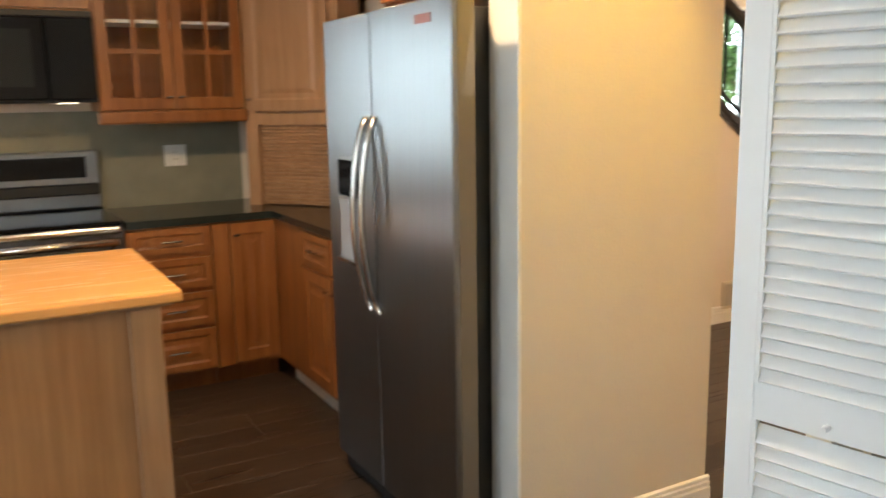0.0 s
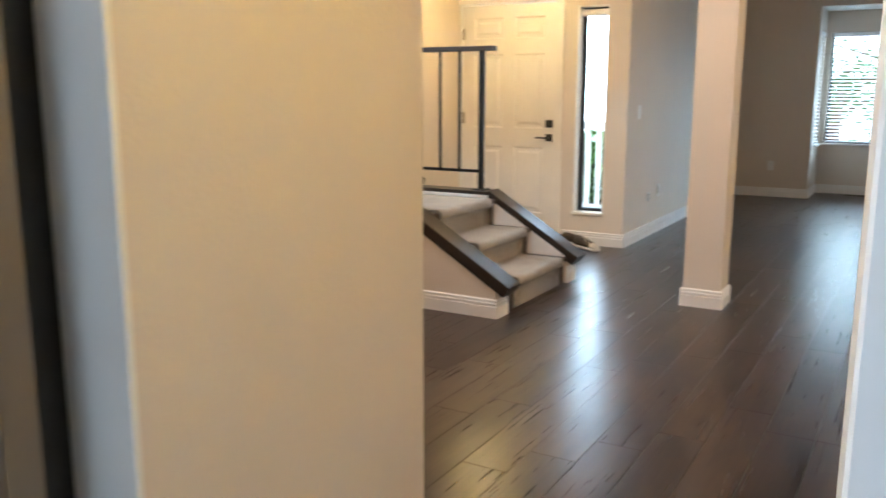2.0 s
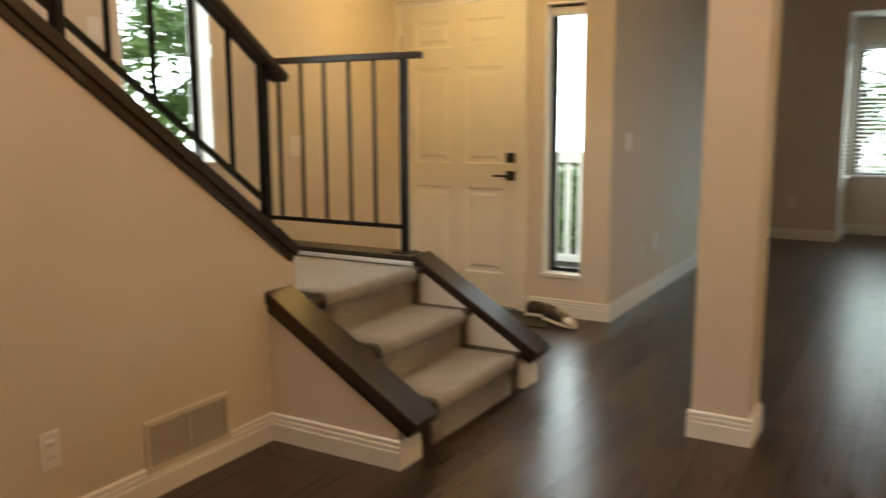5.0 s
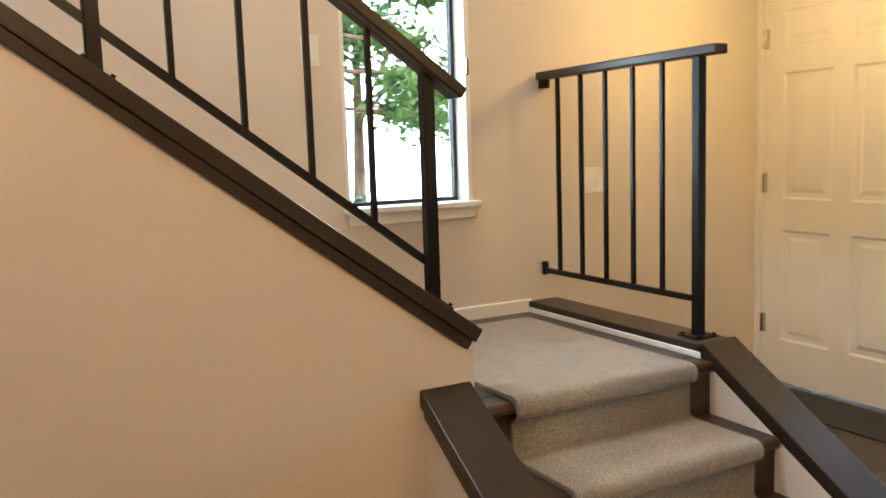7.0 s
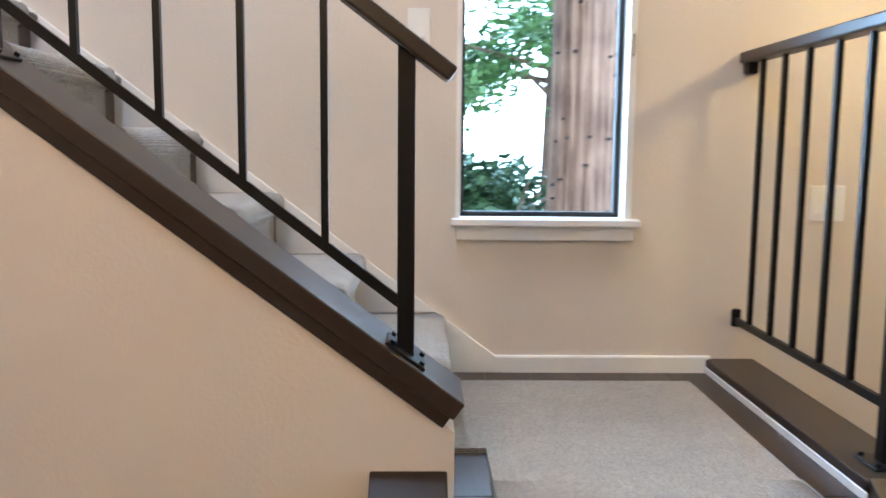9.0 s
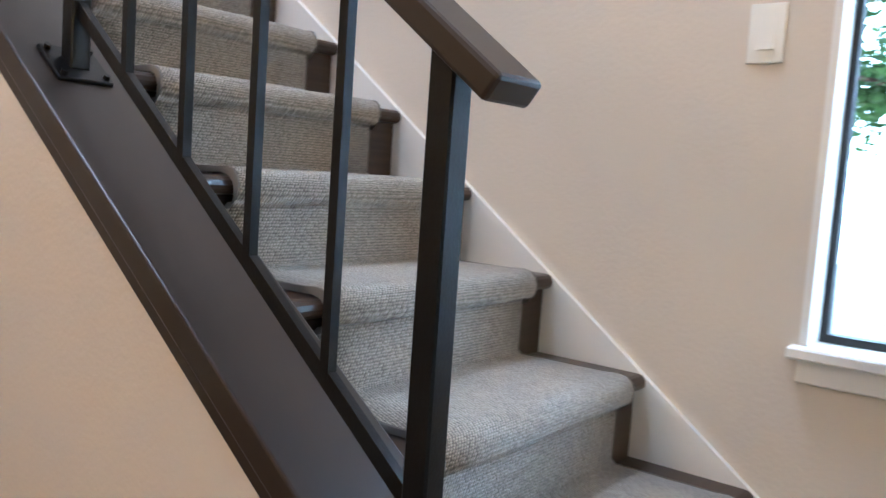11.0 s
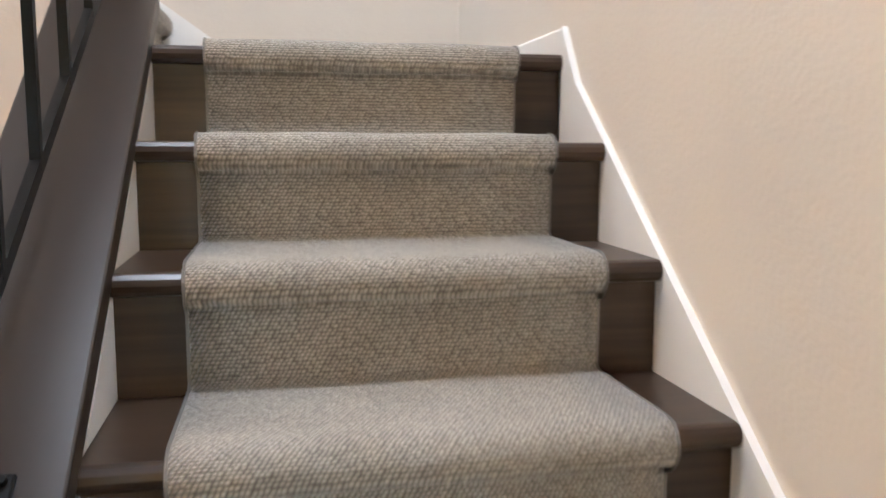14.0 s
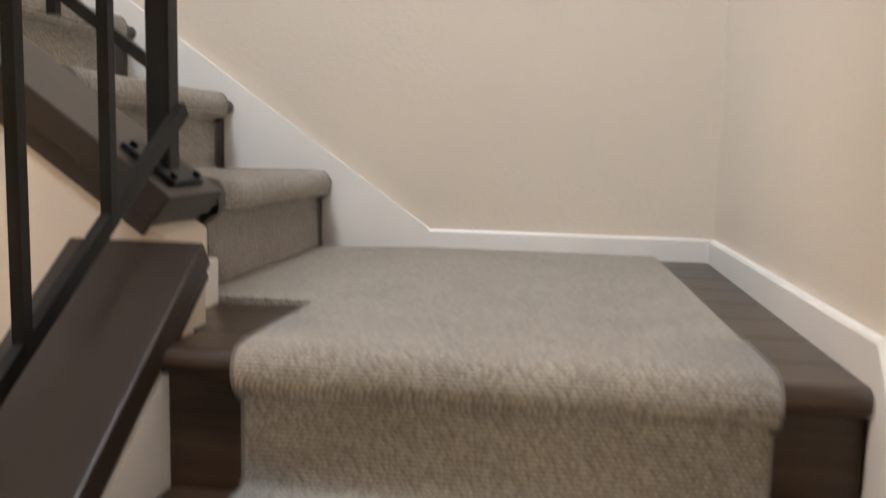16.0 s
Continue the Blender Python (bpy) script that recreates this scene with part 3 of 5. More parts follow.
def runner(axis, noses, a, b, sign, start, end):
    """Carpet over the treads, as one thick folded strip. noses: (place, height) from the lowest; start, end: what it begins and stops at."""
    out = [(start[0], start[1])]
    for s, z in noses:
        out += [(s + sign * 0.015, z - 0.056), (s + sign * 0.009, z - 0.050), (s - sign * 0.004, z - 0.049), (s - sign * 0.014, z - 0.041), (s - sign * 0.020, z - 0.027),
                (s - sign * 0.020, z - 0.012), (s - sign * 0.014, z + 0.003), (s - sign * 0.003, z + 0.012), (s + sign * 0.018, z + 0.016), (s + sign * 0.05, z + 0.0145)]
        nxt = [q for q in noses if q[1] > z]
        if nxt:
            out.append((nxt[0][0] + sign * 0.006, z + 0.013))
            out.append((nxt[0][0] + sign * 0.016, z + 0.022))
    out.append(end)
    inner = [(s + sign * 0.012, z - 0.012) for s, z in out]
    bm = bmesh.new()

    def at(u, v, w):
        return (w, u, v) if axis == "x" else (u, w, v)
    steps = 6
    rows = []
    for k in range(steps + 1):
        w = a + (b - a) * k / steps
        rows.append([bm.verts.new(at(u, v + 0.0015 * math.sin(k * 2.1 + i), w)) for i, (u, v) in enumerate(out)])
    ends = [[bm.verts.new(at(u, v, w)) for u, v in inner] for w in (a, b)]
    for k in range(steps):
        for i in range(len(out) - 1):
            bm.faces.new((rows[k][i], rows[k][i + 1], rows[k + 1][i + 1], rows[k + 1][i]))
    for row, en in ((rows[0], ends[0]), (rows[-1], ends[1])):
        for i in range(len(out) - 1):
            bm.faces.new((row[i], row[i + 1], en[i + 1], en[i]))
    bmesh.ops.recalc_face_normals(bm, faces=bm.faces[:])
    return bm


def carpet_slab(poly, z0, z1):
    bm = prism(bmesh.new(), poly, "z", z0, z1)
    return bm


# entry steps
entry_steps = thing("entry_steps", "dark wooden entry steps rising to the landing", "stairs", (1.35, 0.45, 0))
N1 = [(1.655, 0.182), (1.385, 0.363)]
for s, z in N1:
    part("tread", nose_board("y", s, z, -0.012, 0.915, 0.295, -1), TREADY, entry_steps)
for s, z0, z1 in ((1.63, 0, 0.146), (1.36, 0.182, 0.327), (1.09, 0.363, 0.509)):
    part("riser", boxb(s - 0.02, s, -0.012, 0.915, z0, z1), TREADY, entry_steps)
part("landing_nosing", nose_board("y", 1.115, LAND1, -0.012, 0.915, 0.10, -1), TREADY, entry_steps)
bm = bmesh.new()
prism(bm, [(1.64, 0.183), (1.64, 0.190), (1.09, 0.530), (1.02, 0.530), (1.02, 0.4), (1.36, 0.183)], "y", 0.902, 0.915)
part("skirt_board", bm, TRIM, entry_steps, "white painted skirt board")
bm = bmesh.new()
prism(bm, [(1.64, 0.183), (1.64, 0.190), (1.09, 0.530), (1.02, 0.530), (1.02, 0.4), (1.36, 0.183)], "y", -0.012, 0.001)
part("skirt_board", bm, TRIM, entry_steps, "white painted skirt board")
entry_runner = thing("stair_runner", "grey-beige looped carpet runner over the entry steps", "carpet", (1.35, 0.45, 0), group="stair carpet")
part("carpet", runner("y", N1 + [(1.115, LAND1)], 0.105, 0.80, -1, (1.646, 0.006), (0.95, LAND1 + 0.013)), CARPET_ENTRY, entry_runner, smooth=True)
for w in (0.100, 0.800):
    bm = runner("y", N1 + [(1.115, LAND1)], w, w + 0.005, -1, (1.645, 0.006), (0.95, LAND1 + 0.012))
    part("edge_binding", bm, BIND, entry_runner, "dark bound carpet edge")

landing = thing("landing_floor", "dark wooden stair landing floor", "landing", (0.5, 0.45, 0.5))
for i in range(6):
    a = 0.0 + i * 0.153
    part("board", boxb(0.0, 1.012, a + 0.001, a + 0.152, LAND1 - 0.06, LAND1, bevel=0.0015), TREADX, landing)
landing_carpet = thing("landing_carpet", "grey-beige looped carpet covering the landing", "carpet", (0.5, 0.45, LAND1), group="stair carpet")
part("carpet", carpet_slab([(0.152, -0.012), (0.756, -0.012), (0.756, 0.105), (0.96, 0.105), (0.96, 0.80), (0.152, 0.80)], LAND1, LAND1 + 0.0125), CARPET_ENTRY, landing_carpet)

# long flight
flight = thing("stair_flight", "long flight of dark wooden stairs between walls", "stairs", (0.43, -0.9, 0.5))
N2 = [(-(k - 1) * RUN, 0.56 + RISE * k) for k in range(1, 9)]
for s, z in N2[:-1]:
    part("tread", nose_board("x", s, z, 0.014, W2, 0.285, -1), TREADX, flight)
for s, z in N2:
    part("riser", boxb(0.014, W2, s - 0.045, s - 0.026, z - (RISE if s < -0.1 else 0.205), z - 0.036), TREADX, flight)
flight_runner = thing("stair_runner", "grey-beige looped carpet runner up the long flight", "carpet", (0.43, -0.9, 0.5), group="stair carpet")
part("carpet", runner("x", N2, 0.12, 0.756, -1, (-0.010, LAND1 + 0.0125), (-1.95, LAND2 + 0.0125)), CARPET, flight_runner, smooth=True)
for w in (0.115, 0.756):
    part("edge_binding", runner("x", N2, w, w + 0.005, -1, (-0.011, LAND1 + 0.012), (-1.95, LAND2 + 0.012)), BIND, flight_runner, "dark bound carpet edge")


def slope_board(name, pts, axis, a, b, label):
    return solid(name, prism(bmesh.new(), pts, axis, a, b), TRIM, label, "trim")


SL = RISE / RUN
slope_board("trim_skirt_outer", [(0.19, LAND1), (0.19, LAND1 + 0.055), (-1.70, LAND1 + 0.055 + 1.89 * SL), (-1.79, LAND2 + 0.06), (-1.79, LAND2 - 0.2), (-0.1, LAND1)], "x", 0.0, 0.014, "white painted skirt board along the stairs")
slope_board("trim_skirt_inner", [(0.0, LAND1), (0.0, 0.70), (-1.83, 2.075), (-1.83, LAND2 - 0.2), (-0.2, LAND1)], "x", W2, 0.872, "cream painted skirt board inside the stair wall")
FLAT = ((0, 0), (0.014, 0), (0.014, 0.052), (0.011, 0.057), (0, 0.057))
skirting("baseboard_landing", (0.0, 0.19), (0.0, 0.915), LAND1, 1, FLAT)

# upper landing and upper flight
upper = thing("upper_landing", "dark wooden upper stair landing", "landing", (0.43, -2.4, 2.0))
part("landing_nosing", nose_board("x", N2[-1][0], LAND2, 0.014, W2, 0.12, -1), TREADX, upper)
for i in range(7):
    a = -1.9 - i * 0.143
    part("board", boxb(0.0, 1.0, a - 0.142, a, LAND2 - 0.05, LAND2, bevel=0.0015), TREADX, upper)
upper_carpet = thing("upper_landing_carpet", "beige looped carpet on the upper landing", "carpet", (0.45, -2.4, LAND2), group="stair carpet")
part("carpet", carpet_slab([(0.12, -1.90), (0.756, -1.90), (0.756, -2.09), (0.9755, -2.09), (0.9755, -2.80), (0.7, -2.875), (0.14, -2.875)], LAND2, LAND2 + 0.0125), CARPET, upper_carpet)
N3 = [(0.95 + 0.262 * j, LAND2 + 0.185 * (j + 1)) for j in range(6)]
flight3 = thing("stair_flight", "upper flight of dark wooden stairs", "stairs", (1.6, -2.4, 2.08))
for s, z in N3:
    part("tread", nose_board("y", s, z, -2.886, -2.078, 0.295, 1), TREADY, flight3)
    part("riser", boxb(s + 0.026, s + 0.045, -2.886, -2.078, z - 0.185, z - 0.036), TREADY, flight3)
runner3 = thing("stair_runner", "beige looped carpet runner up the upper flight", "carpet", (1.6, -2.4, 2.08), group="stair carpet")
part("carpet", runner("y", N3, -2.80, -2.16, 1, (0.960, LAND2 + 0.0155), (2.5, N3[-1][1] + 0.0125)), CARPET_UPPER, runner3, smooth=True)
for e0, e1 in ((-2.806, -2.800), (-2.160, -2.154)):
    part("edge_binding", runner("y", N3, e0, e1, 1, (0.960, LAND2 + 0.0155), (2.5, N3[-1][1] + 0.0125)), BIND, runner3, "dark bound carpet edge")
slope_board("trim_skirt_upper", [(0.70, LAND2), (0.70, LAND2 + 0.06), (2.6, LAND2 + 0.06 + 1.9 * 0.706), (2.6, LAND2 + 1.0), (1.0, LAND2)], "y", -2.9, -2.886, "white painted skirt board along the upper stairs")
skirting("baseboard_upper_back", (0.70, -2.9), (0.014, -2.9), LAND2, 1, FLAT)
skirting("baseboard_upper_side", (0.0, -2.886), (0.0, -1.79), LAND2, 1, FLAT)
bm = bmesh.new()
box(bm, 0.915, 0.930, -2.088, -1.932, LAND2, LAND2 + 0.075, 0.002)
solid("trim_upper_newel_base", bm, TRIM, "white baseboard wrapped round the knee wall end", "baseboard")


def sloped_cap(name, label, p, q, side, width, thick, run_out=0.0):
    """A dark handrail-like cap board on a low wall, with a thinner moulding under it. p, q: its top line."""
    ob = thing(name, label, "wall cap", ((p[0] + q[0]) / 2, (p[1] + q[1]) / 2, min(p[2], q[2])))
    p, q = Vector(p), Vector(q)
    d = (q - p).normalized()
    u = Vector(side).normalized().cross(d).normalized()
    if u.z < 0:
        u = -u
    part("board", bar(bmesh.new(), p - u * thick / 2, q - u * thick / 2, width, thick, side, 0.004), CAPM, ob)
    part("moulding", bar(bmesh.new(), p - u * (thick + 0.014) + d * 0.006, q - u * (thick + 0.014), width - 0.022, 0.030, side, 0.002), CAPM, ob)
    return ob


sloped_cap("stair_wall_cap", "dark stained cap board on the sloping stair wall", (0.9585, 0.036, 0.762), (0.9585, -1.905, 0.762 + 1.941 * 0.742), (1, 0, 0), 0.201, 0.042)
sloped_cap("step_wall_cap", "dark stained cap board beside the entry steps", (1.735, -0.082, 0.190), (1.035, -0.082, 0.612), (0, 1, 0), 0.165, 0.046)
sloped_cap("step_wall_cap", "dark glossy cap board on the far step wall", (1.735, 0.982, 0.188), (1.05, 0.982, 0.604), (0, 1, 0), 0.165, 0.046)
sloped_cap("landing_curb_cap", "dark stained cap board on the landing curb", (1.062, 0.982, 0.593), (0.0, 0.982, 0.593), (0, 1, 0), 0.165, 0.036)
sloped_cap("upper_wall_cap", "dark stained cap board under the upper railing", (0.912, -2.010, 2.262), (3.0, -2.010, 2.262 + 2.088 * 0.715), (0, 1, 0), 0.190, 0.046)
solid("trim_curb_strip", boxb(0.0, 1.05, 0.897, 0.915, LAND1, 0.568, bevel=0.002), TRIM, "thin white trim under the curb cap", "trim")

# baseboards
for nm, p, q, e in (
        ("stair", (1.033, -2.75), (1.033, -0.15), (0, 0)), ("step_near", (1.033, -0.15), (1.645, -0.15), (0, 0.014)), ("step_end", (1.645, -0.15), (1.645, -0.012), (0, 0)),
        ("step_far_end", (1.645, 0.915), (1.645, 1.048), (0.0, 0.014)), ("step_far", (1.645, 1.048), (0.0, 1.048), (0, 0)),
        ("entry_side", (0.0, 1.048), (0.0, 2.37), (0, 0)), ("entry", (1.02, 2.37), (1.566, 2.37), (0, 0.014)),
        ("living_west", (1.566, 2.37), (1.566, 6.7), (0, 0)), ("north_a", (1.566, 6.7), (2.471, 6.7), (0, 0.014)),
        ("bay_west", (2.471, 6.7), (2.471, 7.45), (0, 0)), ("bay_back", (2.471, 7.45), (5.08, 7.45), (0, 0)), ("bay_east", (5.08, 7.45), (5.08, 6.7), (0, 0)),
        ("north_b", (5.08, 6.7), (6.25, 6.7), (0.014, 0)), ("living_east", (6.25, 6.7), (6.25, 2.4), (0, 0)),
        ("closet_west", (5.02, 2.4), (5.02, 1.65), (0, 0.014)), ("closet_front", (5.02, 1.65), (5.21, 1.65), (0, 0)) ,
        ("dining_east", (5.025, 0.998), (5.025, -2.4), (0.014, 0)), ("hall_south", (7.2, 0.998), (5.025, 0.998), (0, 0)),
        ("passage", (3.76, -2.4), (3.76, -3.55), (0.014, 0)), ("dining_south", (5.025, -2.4), (3.76, -2.4), (0, 0)),
        ("pier", (2.75, -3.558), (2.75, -2.75), (0, 0.014)), ("kitchen_north", (2.75, -2.75), (1.033, -2.75), (0, 0)),
        ("column_s", (2.496, 0.712), (2.72, 0.712), (0.014, 0.014)), ("column_e", (2.72, 0.712), (2.72, 0.93), (0, 0)),
        ("column_n", (2.72, 0.93), (2.496, 0.93), (0.014, 0.014)), ("column_w", (2.496, 0.93), (2.496, 0.712), (0, 0))):
    skirting("baseboard_" + nm, p, q, ext=e)


# ---- railings ----
def baluster(ob, x, y, z0, z1, s=0.015):
    part("baluster", boxb(x - s / 2, x + s / 2, y - s / 2, y + s / 2, z0, z1), STEEL_BLACK, ob)


def post(ob, x, y, z0, z1, s=0.036):
    p = part("post", boxb(x - s / 2, x + s / 2, y - s / 2, y + s / 2, z0, z1, bevel=0.003), STEEL_BLACK, ob)
    return p


def plate(ob, c, tilt_x=0.0, tilt_y=0.0):
    bm = boxb(-0.05, 0.05, -0.05, 0.05, -0.006, 0.004, bevel=0.002)
    for a in (-0.038, 0.038):
        for b in (-0.038, 0.038):
            rod(bm, (a, b, 0.002), (a, b, 0.012), 0.006, 8)
    bm.transform(Matrix.Translation(c) @ Euler((tilt_x, tilt_y, 0)).to_matrix().to_4x4())
    part("base_plate", bm, STEEL_BLACK, ob, "bolted black steel base plate")


rail = thing("stair_railing", "black steel stair railing with square balusters", "railing", (0.98, -0.9, 0.8))
hx = lambda y: 0.995 + y * 0.034
captop = lambda y: 0.762 + (0.036 - y) * 0.742
low = lambda y: 1.083 - (y + 0.26) * 0.748
top = lambda y: 1.434 - (y - 0.0) * 0.748
ang = math.atan(0.742)
for y in (-0.09, -0.945):
    post(rail, hx(y), y, captop(y) - 0.005, top(y) + 0.0)
    plate(rail, (hx(y), y, captop(y) + 0.004), -ang, 0)
for i in range(10):
    y = -0.26 - 0.1705 * i
    if abs(y + 0.945) > 0.05:
        baluster(rail, hx(y), y, low(y), top(y))
part("bottom_rail", bar(bmesh.new(), (hx(-0.09), -0.09, low(-0.09)), (hx(-1.99), -1.99, low(-1.99) + 0.01), 0.014, 0.022, (1, 0, 0)), STEEL_BLACK, rail)
part("handrail", bar(bmesh.new(), (hx(0.004) + 0.010, 0.004, top(0.004) + 0.006), (hx(-1.93) + 0.010, -1.93, top(-1.93) + 0.006), 0.084, 0.034, (1, 0, 0), 0.006), CAPM, rail, "dark wooden handrail")
part("rail_strap", bar(bmesh.new(), (hx(-0.01), -0.01, top(-0.01) - 0.010), (hx(-1.93), -1.93, top(-1.93) - 0.010), 0.034, 0.010, (1, 0, 0)), STEEL_BLACK, rail)

curb_rail = thing("landing_railing", "black steel railing on the landing curb", "railing", (0.5, 0.99, 0.6))
CY = 0.995
post(curb_rail, 0.944, CY, 0.593, 1.575)
plate(curb_rail, (0.944, CY, 0.595))
for x in (0.124, 0.283, 0.440, 0.603, 0.763):
    baluster(curb_rail, x, CY, 0.735, 1.575)
part("bottom_rail", boxb(0.0, 0.944, CY - 0.007, CY + 0.007, 0.715, 0.737), STEEL_BLACK, curb_rail)
part("handrail", boxb(0.0, 1.045, CY - 0.03, CY + 0.03, 1.572, 1.606, bevel=0.006, seg=2), CAPM, curb_rail, "dark wooden handrail")
part("wall_bracket", boxb(0.0, 0.02, CY - 0.014, CY + 0.014, 0.705, 0.765, bevel=0.004), STEEL_BLACK, curb_rail)
part("wall_bracket", boxb(0.0, 0.05, CY - 0.016, CY + 0.016, 1.535, 1.574, bevel=0.004), STEEL_BLACK, curb_rail)

up_rail = thing("upper_railing", "black steel railing along the upper flight", "railing", (1.6, -1.93, 2.3))
UY = -2.01
uc = lambda x: 2.262 + (x - 0.912) * 0.715
plate(up_rail, (0.968, UY, uc(0.968) + 0.004), 0, -math.atan(0.715))
post(up_rail, 0.968, UY, uc(0.968) - 0.005, 3.25)
for i in range(8):
    x = 1.14 + 0.17 * i
    baluster(up_rail, x, UY, uc(x) + 0.10, uc(x) + 0.75)
part("bottom_rail", bar(bmesh.new(), (0.968, UY, uc(0.968) + 0.14), (2.5, UY, uc(2.5) + 0.14), 0.022, 0.014, (0, 0, 1)), STEEL_BLACK, up_rail)
part("handrail", bar(bmesh.new(), (0.91, UY, uc(0.91) + 0.76), (2.5, UY, uc(2.5) + 0.76), 0.062, 0.036, (0, 1, 0), 0.006), CAPM, up_rail, "dark wooden handrail")


# ---- front door and sidelight ----
def raised_panel(bm, u0, u1, v0, v1, face, depth, at):
    """A sunk bevel round a raised field on a door face. at(u, v, w): w out of the face."""
    rings = ((0.0, 0.0), (0.012, -depth), (0.035, -depth), (0.055, -depth * 0.15))
    prev = None
    for ins, w in rings:
        r = [bm.verts.new(at(u, v, face + w)) for u, v in ((u0 + ins, v0 + ins), (u1 - ins, v0 + ins), (u1 - ins, v1 - ins), (u0 + ins, v1 - ins))]
        if prev:
            for i in range(4):
                bm.faces.new((prev[i], prev[(i + 1) % 4], r[(i + 1) % 4], r[i]))
        prev = r
    bm.faces.new(prev)


def panel_slab(w, h, t, panels, depth):
    """A door slab in its own frame: x 0..w, z 0..h, front at y = 0 looking to -y, with raised panels on the front."""
    bm = bmesh.new()
    xs = sorted({0, w, *[p[0] for p in panels], *[p[1] for p in panels]})
    zs = sorted({0, h, *[p[2] for p in panels], *[p[3] for p in panels]})
    vd = {}

    def v(x, z):
        if (x, z) not in vd:
            vd[(x, z)] = bm.verts.new((x, 0, z))
        return vd[(x, z)]
    for i in range(len(xs) - 1):
        for j in range(len(zs) - 1):
            cx, cz = (xs[i] + xs[i + 1]) / 2, (zs[j] + zs[j + 1]) / 2
            if any(a < cx < b and c < cz < d for a, b, c, d in panels):
                continue
            bm.faces.new((v(xs[i], zs[j]), v(xs[i + 1], zs[j]), v(xs[i + 1], zs[j + 1]), v(xs[i], zs[j + 1])))
    for a, b, c, d in panels:
        raised_panel(bm, a, b, c, d, 0, depth, lambda u, q, o: (u, -o, q))
    bmesh.ops.remove_doubles(bm, verts=bm.verts[:], dist=1e-5)
    rim = [(0, 0), (w, 0), (w, h), (0, h)]
    for i in range(4):
        (a, b), (c, d) = rim[i], rim[(i + 1) % 4]
        bm.faces.new([bm.verts.new(q) for q in ((a, 0, b), (c, 0, d), (c, t, d), (a, t, b))])
    bm.faces.new([bm.verts.new((a, t, b)) for a, b in rim])
    bmesh.ops.recalc_face_normals(bm, faces=bm.faces[:])
    return bm


front_door = thing("door_front", "cream six-panel front door with black hardware, shut", "door", (0.48, 2.40, 0), kind="structure")
pw = ((0.115, 0.40), (0.51, 0.795))
pv = ((0.22, 0.80), (0.96, 1.60), (1.73, 1.91))
bm = panel_slab(0.91, 2.015, 0.044, [(a, b, c, d) for a, b in pw for c, d in pv], 0.011)
bm.transform(Matrix.Translation((0.022, 2.392, 0.012)))
part("leaf", bm, DOORW, front_door)
for z in (0.31, 1.054, 1.79):
    bm = bmesh.new()
    rod(bm, (0.016, 2.384, z - 0.05), (0.016, 2.384, z + 0.05), 0.008)
    box(bm, 0.018, 0.046, 2.388, 2.391, z - 0.05, z + 0.05)
    part("hinge", bm, CHROME, front_door, "satin nickel hinge")
lever = part("lever_handle", boxb(0.842, 0.904, 2.378, 2.391, 0.868, 0.930, bevel=0.003), BLACKM, front_door, "black lever handle on a square plate")
bm = bmesh.new()
rod(bm, (0.873, 2.378, 0.898), (0.873, 2.340, 0.898), 0.009)
box(bm, 0.765, 0.884, 2.334, 2.344, 0.891, 0.906, 0.002)
part("lever", bm, BLACKM, lever)
bolt = part("deadbolt", boxb(0.842, 0.904, 2.374, 2.391, 0.985, 1.050, bevel=0.004), BLACKM, front_door, "black square deadbolt")
part("thumb_turn", boxb(0.868, 0.878, 2.360, 2.374, 1.0, 1.035, bevel=0.002), BLACKM, bolt)
bm = bmesh.new()
box(bm, -0.0, 0.018, 2.372, 2.50, 0, 2.05)
box(bm, 0.937, 0.955, 2.372, 2.50, 0, 2.05)
box(bm, 0.018, 0.937, 2.372, 2.50, 2.032, 2.05)
box(bm, 0.018, 0.937, 2.44, 2.50, -0.02, 0.012)
part("door_frame", bm, TRIM, front_door)
bm = bmesh.new()
box(bm, 0.943, 1.003, 2.352, 2.370, 0, 2.11, 0.004)
box(bm, 0.0, 0.943, 2.352, 2.370, 2.045, 2.11, 0.004)
box(bm, 0.0, 0.014, 2.352, 2.370, 0, 2.045, 0.003)
part("casing", bm, DOORW, front_door)

side = thing("window_sidelight", "tall narrow window beside the front door", "window", (1.25, 2.44, 0.27), kind="structure")
bm = bmesh.new()
box(bm, 1.115, 1.128, 2.372, 2.50, 0.265, 1.985)
box(bm, 1.372, 1.385, 2.372, 2.50, 0.265, 1.985)
box(bm, 1.128, 1.372, 2.372, 2.50, 1.972, 1.985)
box(bm, 1.105, 1.388, 2.358, 2.50, 0.255, 0.280, 0.003)
part("jamb", bm, TRIM, side)
bm = bmesh.new()
box(bm, 1.128, 1.162, 2.455, 2.49, 0.28, 1.972)
box(bm, 1.352, 1.372, 2.455, 2.49, 0.28, 1.972)
box(bm, 1.162, 1.352, 2.455, 2.49, 0.28, 0.305)
box(bm, 1.162, 1.352, 2.455, 2.49, 1.93, 1.972)
part("window_frame", bm, BLACKM, side, "dark aluminium window frame")
pane = part("pane", boxb(1.162, 1.352, 2.470, 2.475, 0.305, 1.93), GLASS, side)
pane.visible_shadow = False
part("shade_roll", rod(bmesh.new(), (1.135, 2.43, 1.93), (1.365, 2.43, 1.93), 0.028, 12), TRIM, side, "rolled white shade")

# shoes by the door, on a mat
door_mat = thing("door_mat", "thin dark door mat on the floor", "mat", (0.9, 2.1, 0))
part("mat", boxb(0.25, 1.30, 2.02, 2.345, 0.0, 0.008, bevel=0.003), MAT, door_mat)


